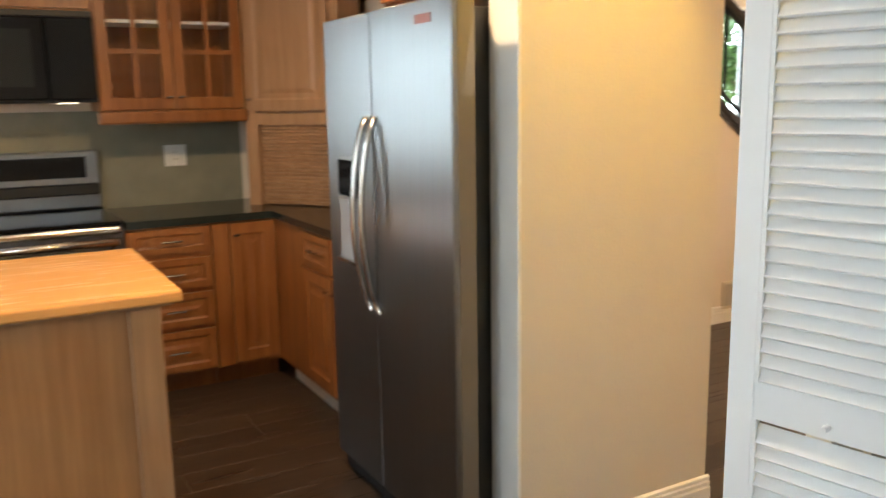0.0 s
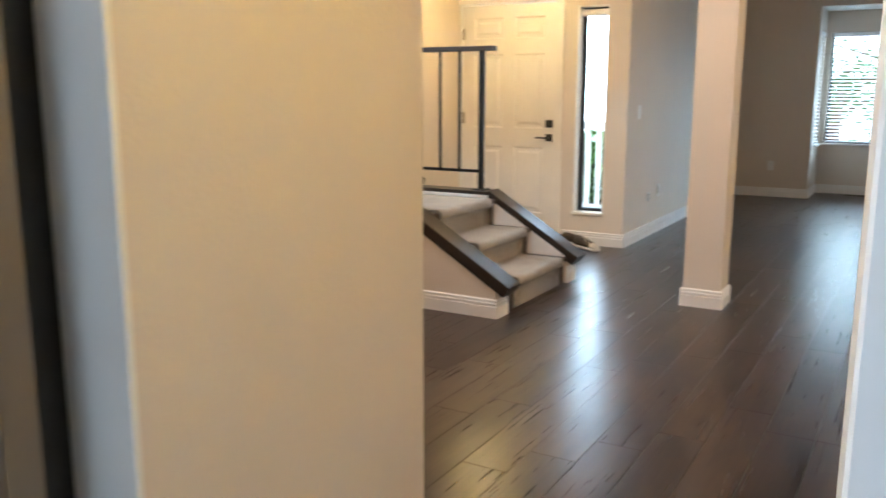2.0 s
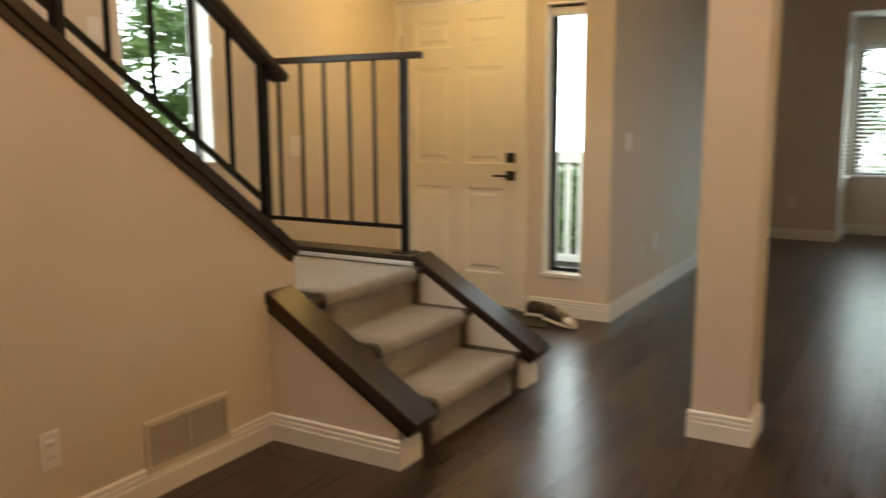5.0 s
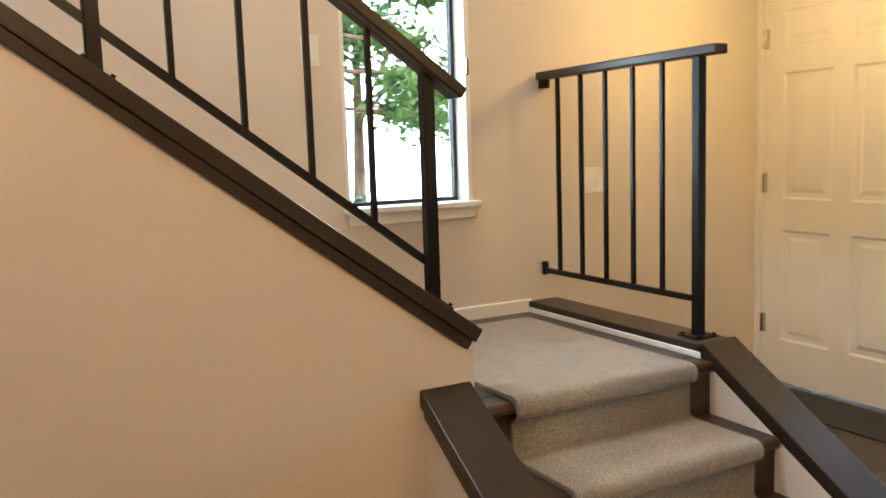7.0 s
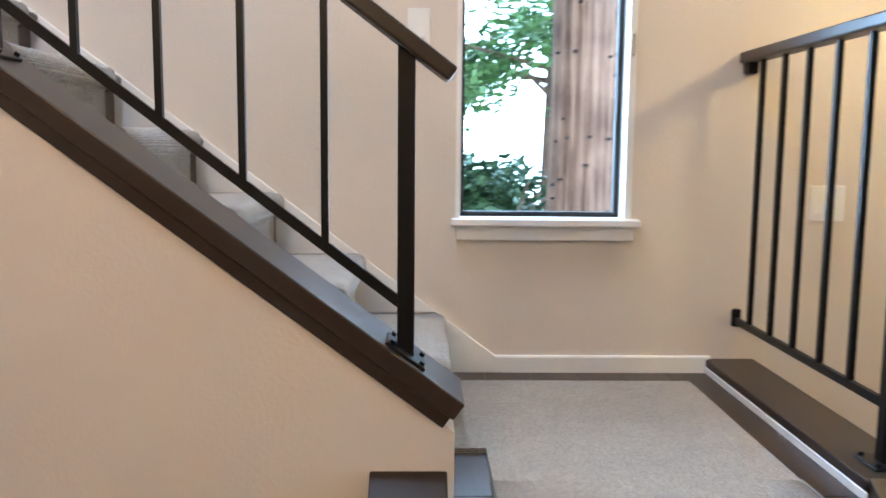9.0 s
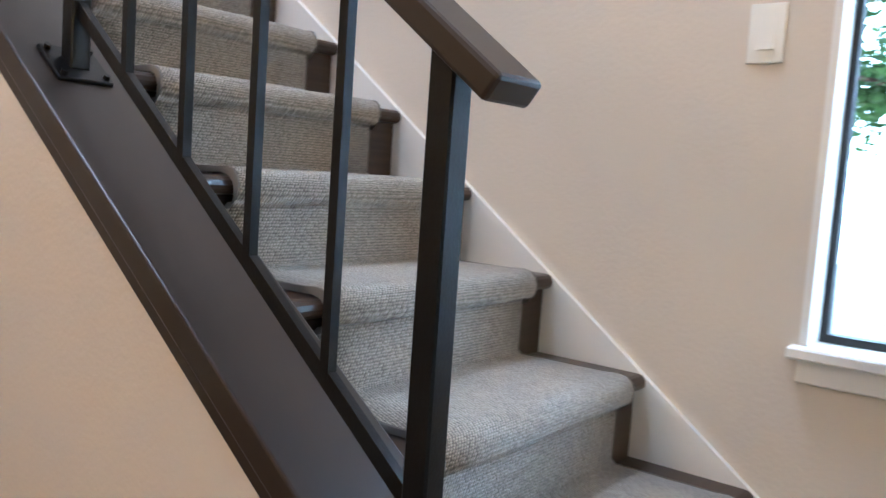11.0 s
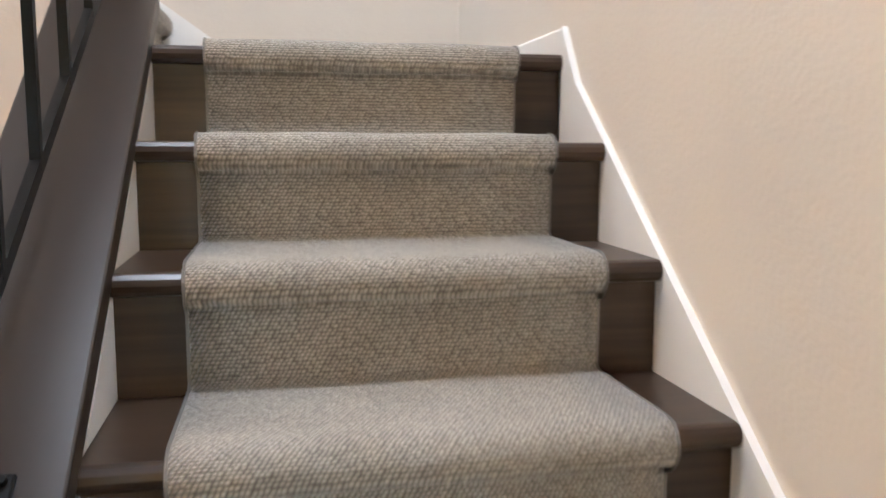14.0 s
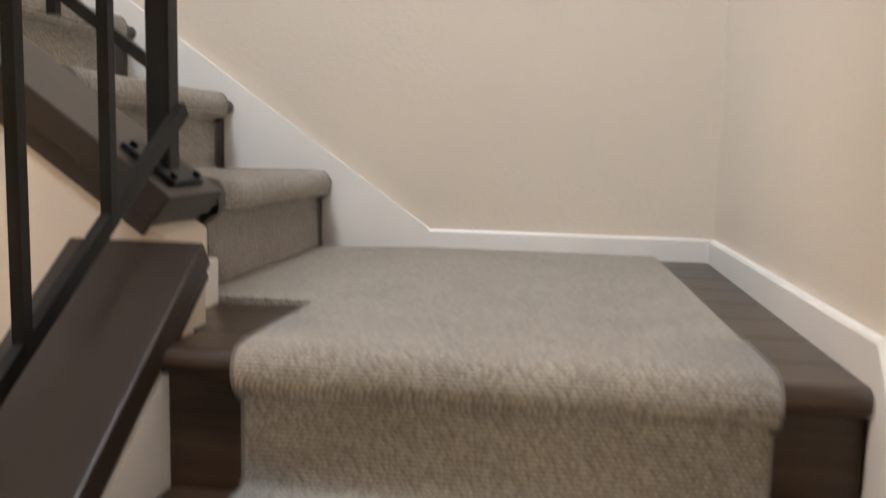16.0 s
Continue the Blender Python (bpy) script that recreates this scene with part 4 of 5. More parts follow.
def shoe(place, turn, label):
    ob = thing("shoe", label, "shoe", place, turn, group="shoes by the door")
    def loft(rings):
        bm = bmesh.new()
        rows = []
        for x, w, z0, z1 in rings:
            rows.append([bm.verts.new((x, w * math.cos(a), (z0 + z1) / 2 + (z1 - z0) / 2 * math.sin(a))) for a in [i * math.pi / 5 for i in range(10)]])
        for r, q in zip(rows, rows[1:]):
            for i in range(10):
                bm.faces.new((r[i], r[(i + 1) % 10], q[(i + 1) % 10], q[i]))
        bm.faces.new(rows[0]), bm.faces.new(rows[-1][::-1])
        bmesh.ops.recalc_face_normals(bm, faces=bm.faces[:])
        return bm
    part("upper", loft(((-0.13, 0.028, 0.02, 0.085), (-0.10, 0.036, 0.02, 0.105), (-0.04, 0.038, 0.02, 0.10), (0.03, 0.042, 0.02, 0.085), (0.09, 0.044, 0.02, 0.062), (0.13, 0.03, 0.02, 0.045))), CANVAS, ob, smooth=True, local=True)
    part("sole", loft(((-0.142, 0.02, 0.0, 0.028), (-0.125, 0.037, 0.0, 0.030), (-0.03, 0.039, 0.0, 0.028), (0.06, 0.048, 0.0, 0.028), (0.12, 0.042, 0.0, 0.030), (0.148, 0.02, 0.004, 0.03))), RUBBER, ob, "off-white rubber sole", smooth=True, local=True)
    part("toe_cap", loft(((0.082, 0.0465, 0.018, 0.068), (0.112, 0.041, 0.018, 0.058), (0.138, 0.026, 0.018, 0.044))), RUBBER, ob, "off-white rubber toe cap", smooth=True, local=True)
    bm = bmesh.new()
    for i in range(5):
        x, z = -0.02 + i * 0.024, 0.100 - i * 0.0085
        rod(bm, (x, -0.026, z - 0.004), (x + 0.012, 0.026, z - 0.002), 0.0035, 6)
    part("laces", bm, RUBBER, ob, "pale laces", local=True)
    return ob


shoe((1.20, 2.255, 0.008), 8, "worn brown canvas sneaker with pale laces by the door")
shoe((1.33, 2.15, 0.0), -28, "brown canvas sneaker with a pale toe and sole")

# ---- stair window ----
win = thing("window_stair", "tall stair window with white sill and dark frame", "window", (-0.05, 0.34, 1.05), kind="structure")
bm = bmesh.new()
box(bm, -0.15, 0.004, 0.05, 0.066, 1.05, 2.15)
box(bm, -0.15, 0.004, 0.607, 0.63, 1.05, 2.15)
box(bm, -0.15, 0.004, 0.066, 0.607, 2.13, 2.15)
part("jamb", bm, TRIM, win)
part("window_sill", boxb(-0.15, 0.04, 0.035, 0.655, 1.038, 1.062, bevel=0.004), TRIM, win, "white painted sill")
part("apron", boxb(0.0, 0.016, 0.052, 0.638, 0.990, 1.038, bevel=0.003), TRIM, win)
bm = bmesh.new()
box(bm, -0.115, -0.085, 0.066, 0.080, 1.062, 2.13)
box(bm, -0.115, -0.085, 0.590, 0.607, 1.062, 2.13)
box(bm, -0.115, -0.085, 0.080, 0.590, 1.062, 1.078)
box(bm, -0.115, -0.085, 0.080, 0.590, 2.10, 2.13)
part("window_frame", bm, BLACKM, win, "dark aluminium window frame")
part("latch", boxb(0.004, 0.014, 0.609, 0.622, 1.59, 1.66, bevel=0.002), CHROME, win, "small metal latch")
pane = part("pane", boxb(-0.102, -0.098, 0.080, 0.590, 1.078, 2.10), GLASS, win)
pane.visible_shadow = False


# ---- bay windows and blinds ----
def bay_window(name, x0, x1, z0, z1, y, bars, turn):
    """In its own frame: the window spans x0..x1 at depth y; the room lies towards -y."""
    ob = thing(name, "white-cased bay window with dark sashes behind blinds", "window", kind="structure")
    def put(nm, bm, m, label=""):
        bm.transform(turn)
        return part(nm, bm, m, ob, label)
    bm = bmesh.new()
    for a, b, c, d in ((x0, x0 + 0.03, z0, z1), (x1 - 0.03, x1, z0, z1), (x0 + 0.03, x1 - 0.03, z0, z0 + 0.03), (x0 + 0.03, x1 - 0.03, z1 - 0.03, z1)):
        box(bm, a, b, y + 0.07, y + 0.11, c, d)
    for c in bars:
        box(bm, c - 0.022, c + 0.022, y + 0.075, y + 0.105, z0 + 0.03, z1 - 0.03)
    put("window_frame", bm, BLACKM, "dark aluminium sashes")
    if bars and bars[0] < 3.5:
        put("insect_screen", boxb(bars[0] + 0.022, x1 - 0.03, y + 0.094, y + 0.097, z0 + 0.03, z1 - 0.03), SCREEN, "dark insect screen").visible_shadow = False
    put("window_sill", boxb(x0 - 0.03, x1 + 0.03, y - 0.035, y + 0.07, z0 - 0.022, z0 + 0.002, bevel=0.003), TRIM)
    put("pane", boxb(x0 + 0.03, x1 - 0.03, y + 0.088, y + 0.092, z0 + 0.03, z1 - 0.03), GLASS).visible_shadow = False
    return ob


def blind(x0, x1, z0, z1, y, turn):
    ob = thing("window_blind", "white horizontal slat blind, slats open", "blind", group="bay blinds")
    def put(nm, bm, label=""):
        bm.transform(turn)
        return part(nm, bm, BLIND, ob, label)
    put("headrail", boxb(x0, x1, y - 0.03, y + 0.03, z1 - 0.05, z1, bevel=0.003))
    put("bottom_rail", boxb(x0, x1, y - 0.025, y + 0.025, z0, z0 + 0.018, bevel=0.004))
    z = z0 + 0.05
    while z < z1 - 0.06:
        bm = bmesh.new()
        bar(bm, (x0 + 0.004, y, z), (x1 - 0.004, y, z), 0.048, 0.003, (0, 1, 0.30))
        put("slat", bm)
        z += 0.0445
    for f in (0.12, 0.88):
        x = x0 + (x1 - x0) * f
        bm = bmesh.new()
        rod(bm, (x, y - 0.026, z0), (x, y - 0.026, z1), 0.0016, 5)
        rod(bm, (x, y + 0.026, z0), (x, y + 0.026, z1), 0.0016, 5)
        put("cord", bm)
    return ob


I4 = Matrix()
bay_window("window_bay_a", 2.535, 3.72, 0.64, 2.02, 7.45, (3.145,), I4)
bay_window("window_bay_b", 3.84, 5.03, 0.64, 2.02, 7.45, (4.43,), I4)
blind(2.55, 3.70, 0.655, 2.015, 7.475, I4)
blind(3.855, 5.015, 0.70, 2.015, 7.475, I4)
TE = Matrix.Translation((5.08, 7.165, 0)) @ pose(0, 0, 0, 0, 0, -90)
TW = Matrix.Translation((2.471, 7.165, 0)) @ pose(0, 0, 0, 0, 0, 90)
for nm, m in (("window_bay_east", TE), ("window_bay_west", TW)):
    bay_window(nm, -0.215, 0.215, 0.64, 2.02, 0.0, (), m)
    blind(-0.205, 0.205, 0.655, 2.015, 0.03, m)


# ---- plates, vents ----
def plate_on(name, label, c, w, h, turn, kind):
    """A wall plate; turn 0 looks to -y, 90 to +x, -90 to -x."""
    ob = thing(name, label, "switch" if "switch" in name else "outlet", c, turn)
    part("cover_plate", boxb(-w / 2, w / 2, -0.006, 0.0, -h / 2, h / 2, bevel=0.002), PLATE, ob, local=True)
    if kind == "outlet":
        for z in (-0.02, 0.02):
            part("socket", boxb(-0.017, 0.017, -0.009, -0.006, z - 0.014, z + 0.014, bevel=0.003), PLATE, ob, local=True)
            bm = bmesh.new()
            for x in (-0.006, 0.006):
                box(bm, x - 0.0012, x + 0.0012, -0.0096, -0.009, z - 0.004, z + 0.005)
            part("slots", bm, BLACKM, ob, local=True)
    else:
        n = 2 if w > 0.1 else 1
        for i in range(n):
            x = (i - (n - 1) / 2) * 0.046
            bm = bmesh.new()
            prism(bm, [(-0.006, -0.033), (-0.012, -0.033), (-0.008, 0.0), (-0.0065, 0.033), (-0.006, 0.033)], "x", x - 0.016, x + 0.016)
            part("rocker", bm, PLATE, ob, local=True)
    return ob


plate_on("light_switch", "white single rocker light switch on the stair wall", (0.0, -0.073, 1.672), 0.072, 0.118, 90, "switch")
plate_on("light_switch", "white double rocker switch near the front door", (0.0, 1.28, 1.12), 0.118, 0.118, 90, "switch")
plate_on("wall_outlet", "white wall outlet low on the stair wall", (1.033, -1.128, 0.30), 0.072, 0.118, 90, "outlet")
plate_on("wall_outlet", "white wall outlet low on the bay wall", (2.03, 6.7, 0.385), 0.072, 0.118, 0, "outlet")
plate_on("wall_outlet", "white wall outlet in the dim corner", (5.54, 6.7, 0.345), 0.072, 0.118, 0, "outlet")
plate_on("light_switch", "white rocker switch on the living room wall", (1.566, 2.69, 1.12), 0.072, 0.118, 90, "switch")
plate_on("wall_outlet", "white wall outlet on the living room wall", (1.566, 3.36, 0.39), 0.072, 0.118, 90, "outlet")
plate_on("wall_outlet", "white low-voltage plate on the living room wall", (1.566, 3.06, 0.36), 0.06, 0.08, 90, "outlet")
plate_on("wall_outlet", "white wall outlet on the dining wall", (5.025, 0.24, 0.36), 0.072, 0.118, -90, "outlet")


def wall_vent(y0, y1, z0, z1, label):
    ob = thing("wall_vent", label, "vent", (1.033, (y0 + y1) / 2, z0))
    part("backing", boxb(1.0331, 1.036, y0 + 0.012, y1 - 0.012, z0 + 0.012, z1 - 0.012), BLACKM, ob)
    bm = bmesh.new()
    ym = (y0 + y1) / 2
    box(bm, 1.033, 1.045, y0, y0 + 0.02, z0, z1, 0.002)
    box(bm, 1.033, 1.045, y1 - 0.02, y1, z0, z1, 0.002)
    box(bm, 1.033, 1.045, y0 + 0.02, y1 - 0.02, z0, z0 + 0.02, 0.002)
    box(bm, 1.033, 1.045, y0 + 0.02, y1 - 0.02, z1 - 0.02, z1, 0.002)
    box(bm, 1.036, 1.045, ym - 0.006, ym + 0.006, z0 + 0.02, z1 - 0.02)
    part("frame", bm, VENTM, ob)
    y = y0 + 0.028
    while y < y1 - 0.026:
        if abs(y - ym) > 0.009:
            bm = bar(bmesh.new(), (1.041, y, z0 + 0.02), (1.041, y, z1 - 0.02), 0.009, 0.0022, (1, 0.5, 0))
            part("fin", bm, VENTM, ob)
        y += 0.0085


wall_vent(-0.785, -0.392, 0.085, 0.272, "beige metal return air vent low on the stair wall")
wall_vent(-1.72, -1.40, 0.085, 0.272, "beige metal return air vent beside the outlet")


def floor_register(x0, x1, y0, y1, label):
    ob = thing("floor_register", label, "vent", ((x0 + x1) / 2, (y0 + y1) / 2, 0))
    bm = bmesh.new()
    box(bm, x0, x1, y0, y0 + 0.014, 0, 0.006)
    box(bm, x0, x1, y1 - 0.014, y1, 0, 0.006)
    box(bm, x0, x0 + 0.014, y0 + 0.014, y1 - 0.014, 0, 0.006)
    box(bm, x1 - 0.014, x1, y0 + 0.014, y1 - 0.014, 0, 0.006)
    part("frame", bm, BRONZE, ob)
    part("well", boxb(x0 + 0.014, x1 - 0.014, y0 + 0.014, y1 - 0.014, 0.0006, 0.0016), BLACKM, ob)
    long_y = y1 - y0 > x1 - x0
    n = 12
    for i in range(n):
        if long_y:
            y = y0 + 0.02 + (y1 - y0 - 0.04) * (i + 0.5) / n
            part("slat", boxb(x0 + 0.014, x1 - 0.014, y - 0.004, y + 0.004, 0.002, 0.005), BRONZE, ob)
        else:
            x = x0 + 0.02 + (x1 - x0 - 0.04) * (i + 0.5) / n
            part("slat", boxb(x - 0.004, x + 0.004, y0 + 0.014, y1 - 0.014, 0.002, 0.005), BRONZE, ob)


floor_register(4.86, 4.985, 1.66, 1.97, "dark metal floor register beside the closet wall")
floor_register(2.84, 3.12, 7.26, 7.36, "dark metal floor register in the bay")
floor_register(4.52, 4.80, 7.24, 7.34, "dark metal floor register under the bay window")


# ---- louvered bifold doors ----
def louver_panel(ob, w, h, name="panel"):
    """In the frame of ob: x 0..w, front at y = 0, back at y = 0.03."""
    rails = ((0.0, 0.13), (0.862, 0.935), (h - 0.09, h))
    fr = bmesh.new()
    box(fr, 0, 0.055, 0, 0.030, 0, h, 0.003)
    box(fr, w - 0.055, w, 0, 0.030, 0, h, 0.003)
    for a, b in rails:
        box(fr, 0.055, w - 0.055, 0.001, 0.029, a, b)
    return fr, rails


def louver_door(place, turn, w, label, knob=True, h=2.0, group="louvered doors"):
    ob = thing("louvered_door", label, "door", place, turn, group=group)
    fr, rails = louver_panel(ob, w, h)
    part("frame", fr, LOUV, ob, local=True)
    for a, b in zip(rails, rails[1:]):
        lo, hi = a[1], b[0]
        bm = bmesh.new()
        for c0, c1 in (((0.055, lo), (0.062, hi)), ((w - 0.062, lo), (w - 0.055, hi))):
            box(bm, c0[0], c1[0], -0.001, 0.006, c0[1], c1[1])
        part("bead", bm, LOUV, ob, local=True)
        z = lo + 0.012
        while z < hi - 0.008:
            bm = bmesh.new()
            bar(bm, (0.055, 0.015, z + 0.004), (w - 0.055, 0.015, z + 0.004), 0.040, 0.0065, (0, 1, 1.05))
            part("slat", bm, LOUV, ob, local=True)
            z += 0.0285
    if knob:
        bm = bmesh.new()
        rod(bm, (w / 2 - 0.03, 0, 0.886), (w / 2 - 0.03, -0.012, 0.886), 0.005, 10)
        rod(bm, (w / 2 - 0.03, -0.010, 0.886), (w / 2 - 0.03, -0.020, 0.886), 0.007, 12, 0.005)
        part("knob", bm, LOUV, ob, local=True)
    return ob


louver_door((3.702, -3.742, 0.012), 12, 0.45, "white louvered bifold closet door, partly folded")
louver_door((4.115, -3.645, 0.012), -8, 0.45, "white louvered bifold closet door panel")
louver_door((5.262, 1.68, 0.012), 0, 0.36, "white louvered hall closet door, shut", True)
louver_door((5.625, 1.68, 0.012), 0, 0.36, "white louvered hall closet door, shut", True)
bm = bmesh.new()
box(bm, 5.205, 5.262, 1.632, 1.650, 0, 2.10, 0.003)
box(bm, 5.262, 6.1, 1.632, 1.650, 2.03, 2.10, 0.003)
box(bm, 5.238, 5.258, 1.651, 1.75, 0, 2.05)
solid("trim_hall_closet", bm, TRIM, "white casing round the hall closet doors", "trim")
bm = bmesh.new()
box(bm, 3.755, 3.815, -3.575, -3.555, 0, 2.10, 0.003)
box(bm, 3.815, 4.8, -3.575, -3.555, 2.04, 2.10, 0.003)
solid("trim_passage_closet", bm, TRIM, "white casing round the closet opening", "trim")

# ---- entry lamp ----
lamp = thing("ceiling_lamp", "glowing drum-shaped pendant lamp over the entry", "lamp", (LX, LY, 2.44))
part("canopy", rod(bmesh.new(), (LX, LY, 2.415), (LX, LY, 2.44), 0.07, 24), CHROME, lamp)
part("stem", rod(bmesh.new(), (LX, LY, 2.30), (LX, LY, 2.415), 0.008, 10), CHROME, lamp)
bm = rod(bmesh.new(), (LX, LY, 2.055), (LX, LY, 2.30), 0.155, 32)
part("shade", bm, LAMPG, lamp, "glowing white drum shade")
for z in (2.050, 2.296):
    part("rim", rod(bmesh.new(), (LX, LY, z), (LX, LY, z + 0.008), 0.158, 32), PLATE, lamp)

# Unseen ring, added as a fixture for the kitchen fill light.
can = thing("added_ceiling_ring", "added unseen round lamp ring round the kitchen fill light", "lamp", (KLX, KLY, 2.5))
bm = bmesh.new()
for i in range(24):
    a0, a1 = 2 * math.pi * i / 24, 2 * math.pi * (i + 1) / 24
    bm.faces.new([bm.verts.new((KLX + r * math.cos(a), KLY + r * math.sin(a), z)) for r, a, z in ((0.078, a0, 2.490), (0.078, a1, 2.490), (0.105, a1, 2.498), (0.105, a0, 2.498))])
part("trim_ring", bm, PLATE, can)

# ---- kitchen ----
def front(ob, x0, x1, z0, z1, y, material, name, handle="", glass=False, t=0.02):
    """A raised-panel door or drawer front in the frame of ob, its face at y looking to -y."""
    w, h = x1 - x0, z1 - z0
    m = 0.055 if h > 0.25 else 0.032
    if glass:
        bm = bmesh.new()
        box(bm, x0, x0 + 0.055, y, y + t, z0, z1, 0.002)
        box(bm, x1 - 0.055, x1, y, y + t, z0, z1, 0.002)
        box(bm, x0 + 0.055, x1 - 0.055, y, y + t, z0, z0 + 0.06, 0.002)
        box(bm, x0 + 0.055, x1 - 0.055, y, y + t, z1 - 0.06, z1, 0.002)
        d = part(name, bm, material, ob, local=True)
        bm = bmesh.new()
        xm = (x0 + x1) / 2
        box(bm, xm - 0.011, xm + 0.011, y + 0.002, y + 0.014, z0 + 0.06, z1 - 0.06)
        for k in range(1, 4):
            z = z0 + 0.29 * k
            box(bm, x0 + 0.055, xm - 0.011, y + 0.002, y + 0.014, z - 0.011, z + 0.011)
            box(bm, xm + 0.011, x1 - 0.055, y + 0.002, y + 0.014, z - 0.011, z + 0.011)
        part("muntin", bm, material, d, local=True)
        part("pane", boxb(x0 + 0.055, x1 - 0.055, y + 0.016, y + 0.019, z0 + 0.06, z1 - 0.06), GLASS_CAB, d, local=True).visible_shadow = False
    else:
        bm = panel_slab(w, h, t, [(m, w - m, m, h - m)], 0.007)
        bm.transform(Matrix.Translation((x0, y, z0)))
        d = part(name, bm, material, ob, local=True)
    if handle == "bar":
        cx, cz = (x0 + x1) / 2, (z0 + z1) / 2
        bm = bmesh.new()
        rod(bm, (cx - 0.05, y - 0.026, cz), (cx + 0.05, y - 0.026, cz), 0.005, 8)
        for s in (-0.04, 0.04):
            rod(bm, (cx + s, y, cz), (cx + s, y - 0.026, cz), 0.004, 8)
        part("handle", bm, CHROME, d, "satin nickel bar handle", local=True)
    elif handle:
        cx = x0 + 0.028 if handle[0] == "l" else x1 - 0.028
        cz = z1 - 0.06 if handle[1] == "t" else z0 + 0.06
        bm = bmesh.new()
        rod(bm, (cx, y, cz), (cx, y - 0.016, cz), 0.005, 8)
        rod(bm, (cx - 0.013, y - 0.021, cz), (cx + 0.013, y - 0.021, cz), 0.007, 8)
        part("handle", bm, CHROME, d, "small satin nickel knob", local=True)
    return d


def cabinet(name, label, place, turn, w, d, z0, z1, material, group="kitchen cabinets", toe=0.0, hollow=False):
    """Front at y = 0 looking to -y, depth to +y, x 0..w."""
    ob = thing(name, label, "cabinet", place, turn, group=group)
    bm = bmesh.new()
    if hollow:
        box(bm, 0, 0.018, 0, d, z0, z1)
        box(bm, w - 0.018, w, 0, d, z0, z1)
        box(bm, 0.018, w - 0.018, 0, d, z0, z0 + 0.018)
        box(bm, 0.018, w - 0.018, 0, d, z1 - 0.018, z1)
        box(bm, 0.018, w - 0.018, d - 0.01, d, z0 + 0.018, z1 - 0.018)
    else:
        box(bm, 0, w, 0, d, z0 + toe, z1)
        if toe:
            box(bm, 0.0, w, 0.07, d, z0, z0 + toe)
    part("body", bm, material, ob, local=True)
    return ob


KX = 0.52
c = cabinet("base_cabinet", "honey wooden corner base cabinet with one door", (KX, -3.932, 0), 90, 0.342, 0.61, 0, 0.875, OAK_Z, toe=0.1)
part("stile", boxb(0, 0.085, -0.012, 0, 0.105, 0.87, bevel=0.004), OAK_Z, c, local=True)
front(c, 0.092, 0.325, 0.125, 0.862, -0.02, OAK_Z, "door", "lt")
c = cabinet("drawer_cabinet", "honey wooden cabinet of four drawers", (KX, -4.345, 0), 90, 0.41, 0.61, 0, 0.875, OAK_Z, toe=0.1)
for a, b in ((0.735, 0.862), (0.552, 0.705), (0.355, 0.525), (0.120, 0.330)):
    front(c, 0.015, 0.40, a, b, -0.02, OAK_Z, "drawer", "bar")
c = cabinet("base_cabinet", "honey wooden base cabinet beside the refrigerator", (0.522, -3.59, 0), 0, 1.20, 0.61, 0, 0.875, OAK_Z, toe=0.1)
part("filler", boxb(0.004, 0.40, -0.008, 0, 0.105, 0.87, bevel=0.003), OAK_Z, c, "pale plain filler panel", local=True)
front(c, 0.43, 0.80, 0.70, 0.862, -0.02, OAK_Z, "drawer", "bar")
front(c, 0.43, 0.80, 0.125, 0.68, -0.02, OAK_Z, "door", "rt")
front(c, 0.82, 1.18, 0.70, 0.862, -0.02, OAK_Z, "drawer", "bar")
front(c, 0.82, 1.18, 0.125, 0.68, -0.02, OAK_Z, "door", "lt")
solid("trim_kitchen_toe", boxb(0.60, 1.73, -3.545, -3.522, 0, 0.095, bevel=0.002), TRIM, "white baseboard under the kitchen cabinets", "trim")
top_ = thing("countertop", "dark speckled granite kitchen countertop", "countertop", (0.4, -3.4, 0.875))
bm = bmesh.new()
prism(bm, [(-0.1, -4.345), (0.548, -4.345), (0.548, -3.616), (1.735, -3.616), (1.735, -2.97), (-0.1, -2.97)], "z", 0.875, 0.912)
part("slab", bm, STONE, top_)
solid("trim_backsplash_west", boxb(-0.1, -0.09, -5.3, -3.58, 0.912, 1.44), TILE, "grey-green stone backsplash", "backsplash")
solid("trim_backsplash_north", boxb(-0.09, 1.735, -2.98, -2.97, 0.912, 1.44), TILE, "grey-green stone backsplash", "backsplash")
plate_on("wall_outlet", "white double outlet on the stone backsplash", (-0.09, -3.955, 1.185), 0.118, 0.118, 90, "outlet")

c = cabinet("glass_wall_cabinet", "honey wooden wall cabinet with glazed doors", (0.23, -4.372, 0), 90, 0.735, 0.33, 1.44, 2.48, OAK_Z, hollow=True)
front(c, 0.005, 0.365, 1.445, 2.44, -0.02, OAK_Z, "door", "rb", True)
front(c, 0.370, 0.730, 1.445, 2.44, -0.02, OAK_Z, "door", "lb", True)
for z in (1.88, 2.20):
    part("shelf", boxb(0.02, 0.715, 0.05, 0.31, z, z + 0.016), PLATE, c, "pale shelf edge", local=True)
part("valance", boxb(-0.012, 0.745, -0.034, 0.01, 1.372, 1.44, bevel=0.012, seg=2), OAK_Z, c, local=True)

# corner cabinet set at an angle, with a tambour garage below
ca = math.degrees(math.atan2(0.34, 0.42))
clen = math.hypot(0.34, 0.42)
c = thing("corner_cabinet", "pale wooden corner cabinet with a tambour garage below", "cabinet", (0.215, -3.63, 0.912), ca, group="kitchen cabinets")
part("stile", boxb(0.0, 0.075, 0.0, 0.25, 0.0, 1.56), OAK_PALE, c, local=True)
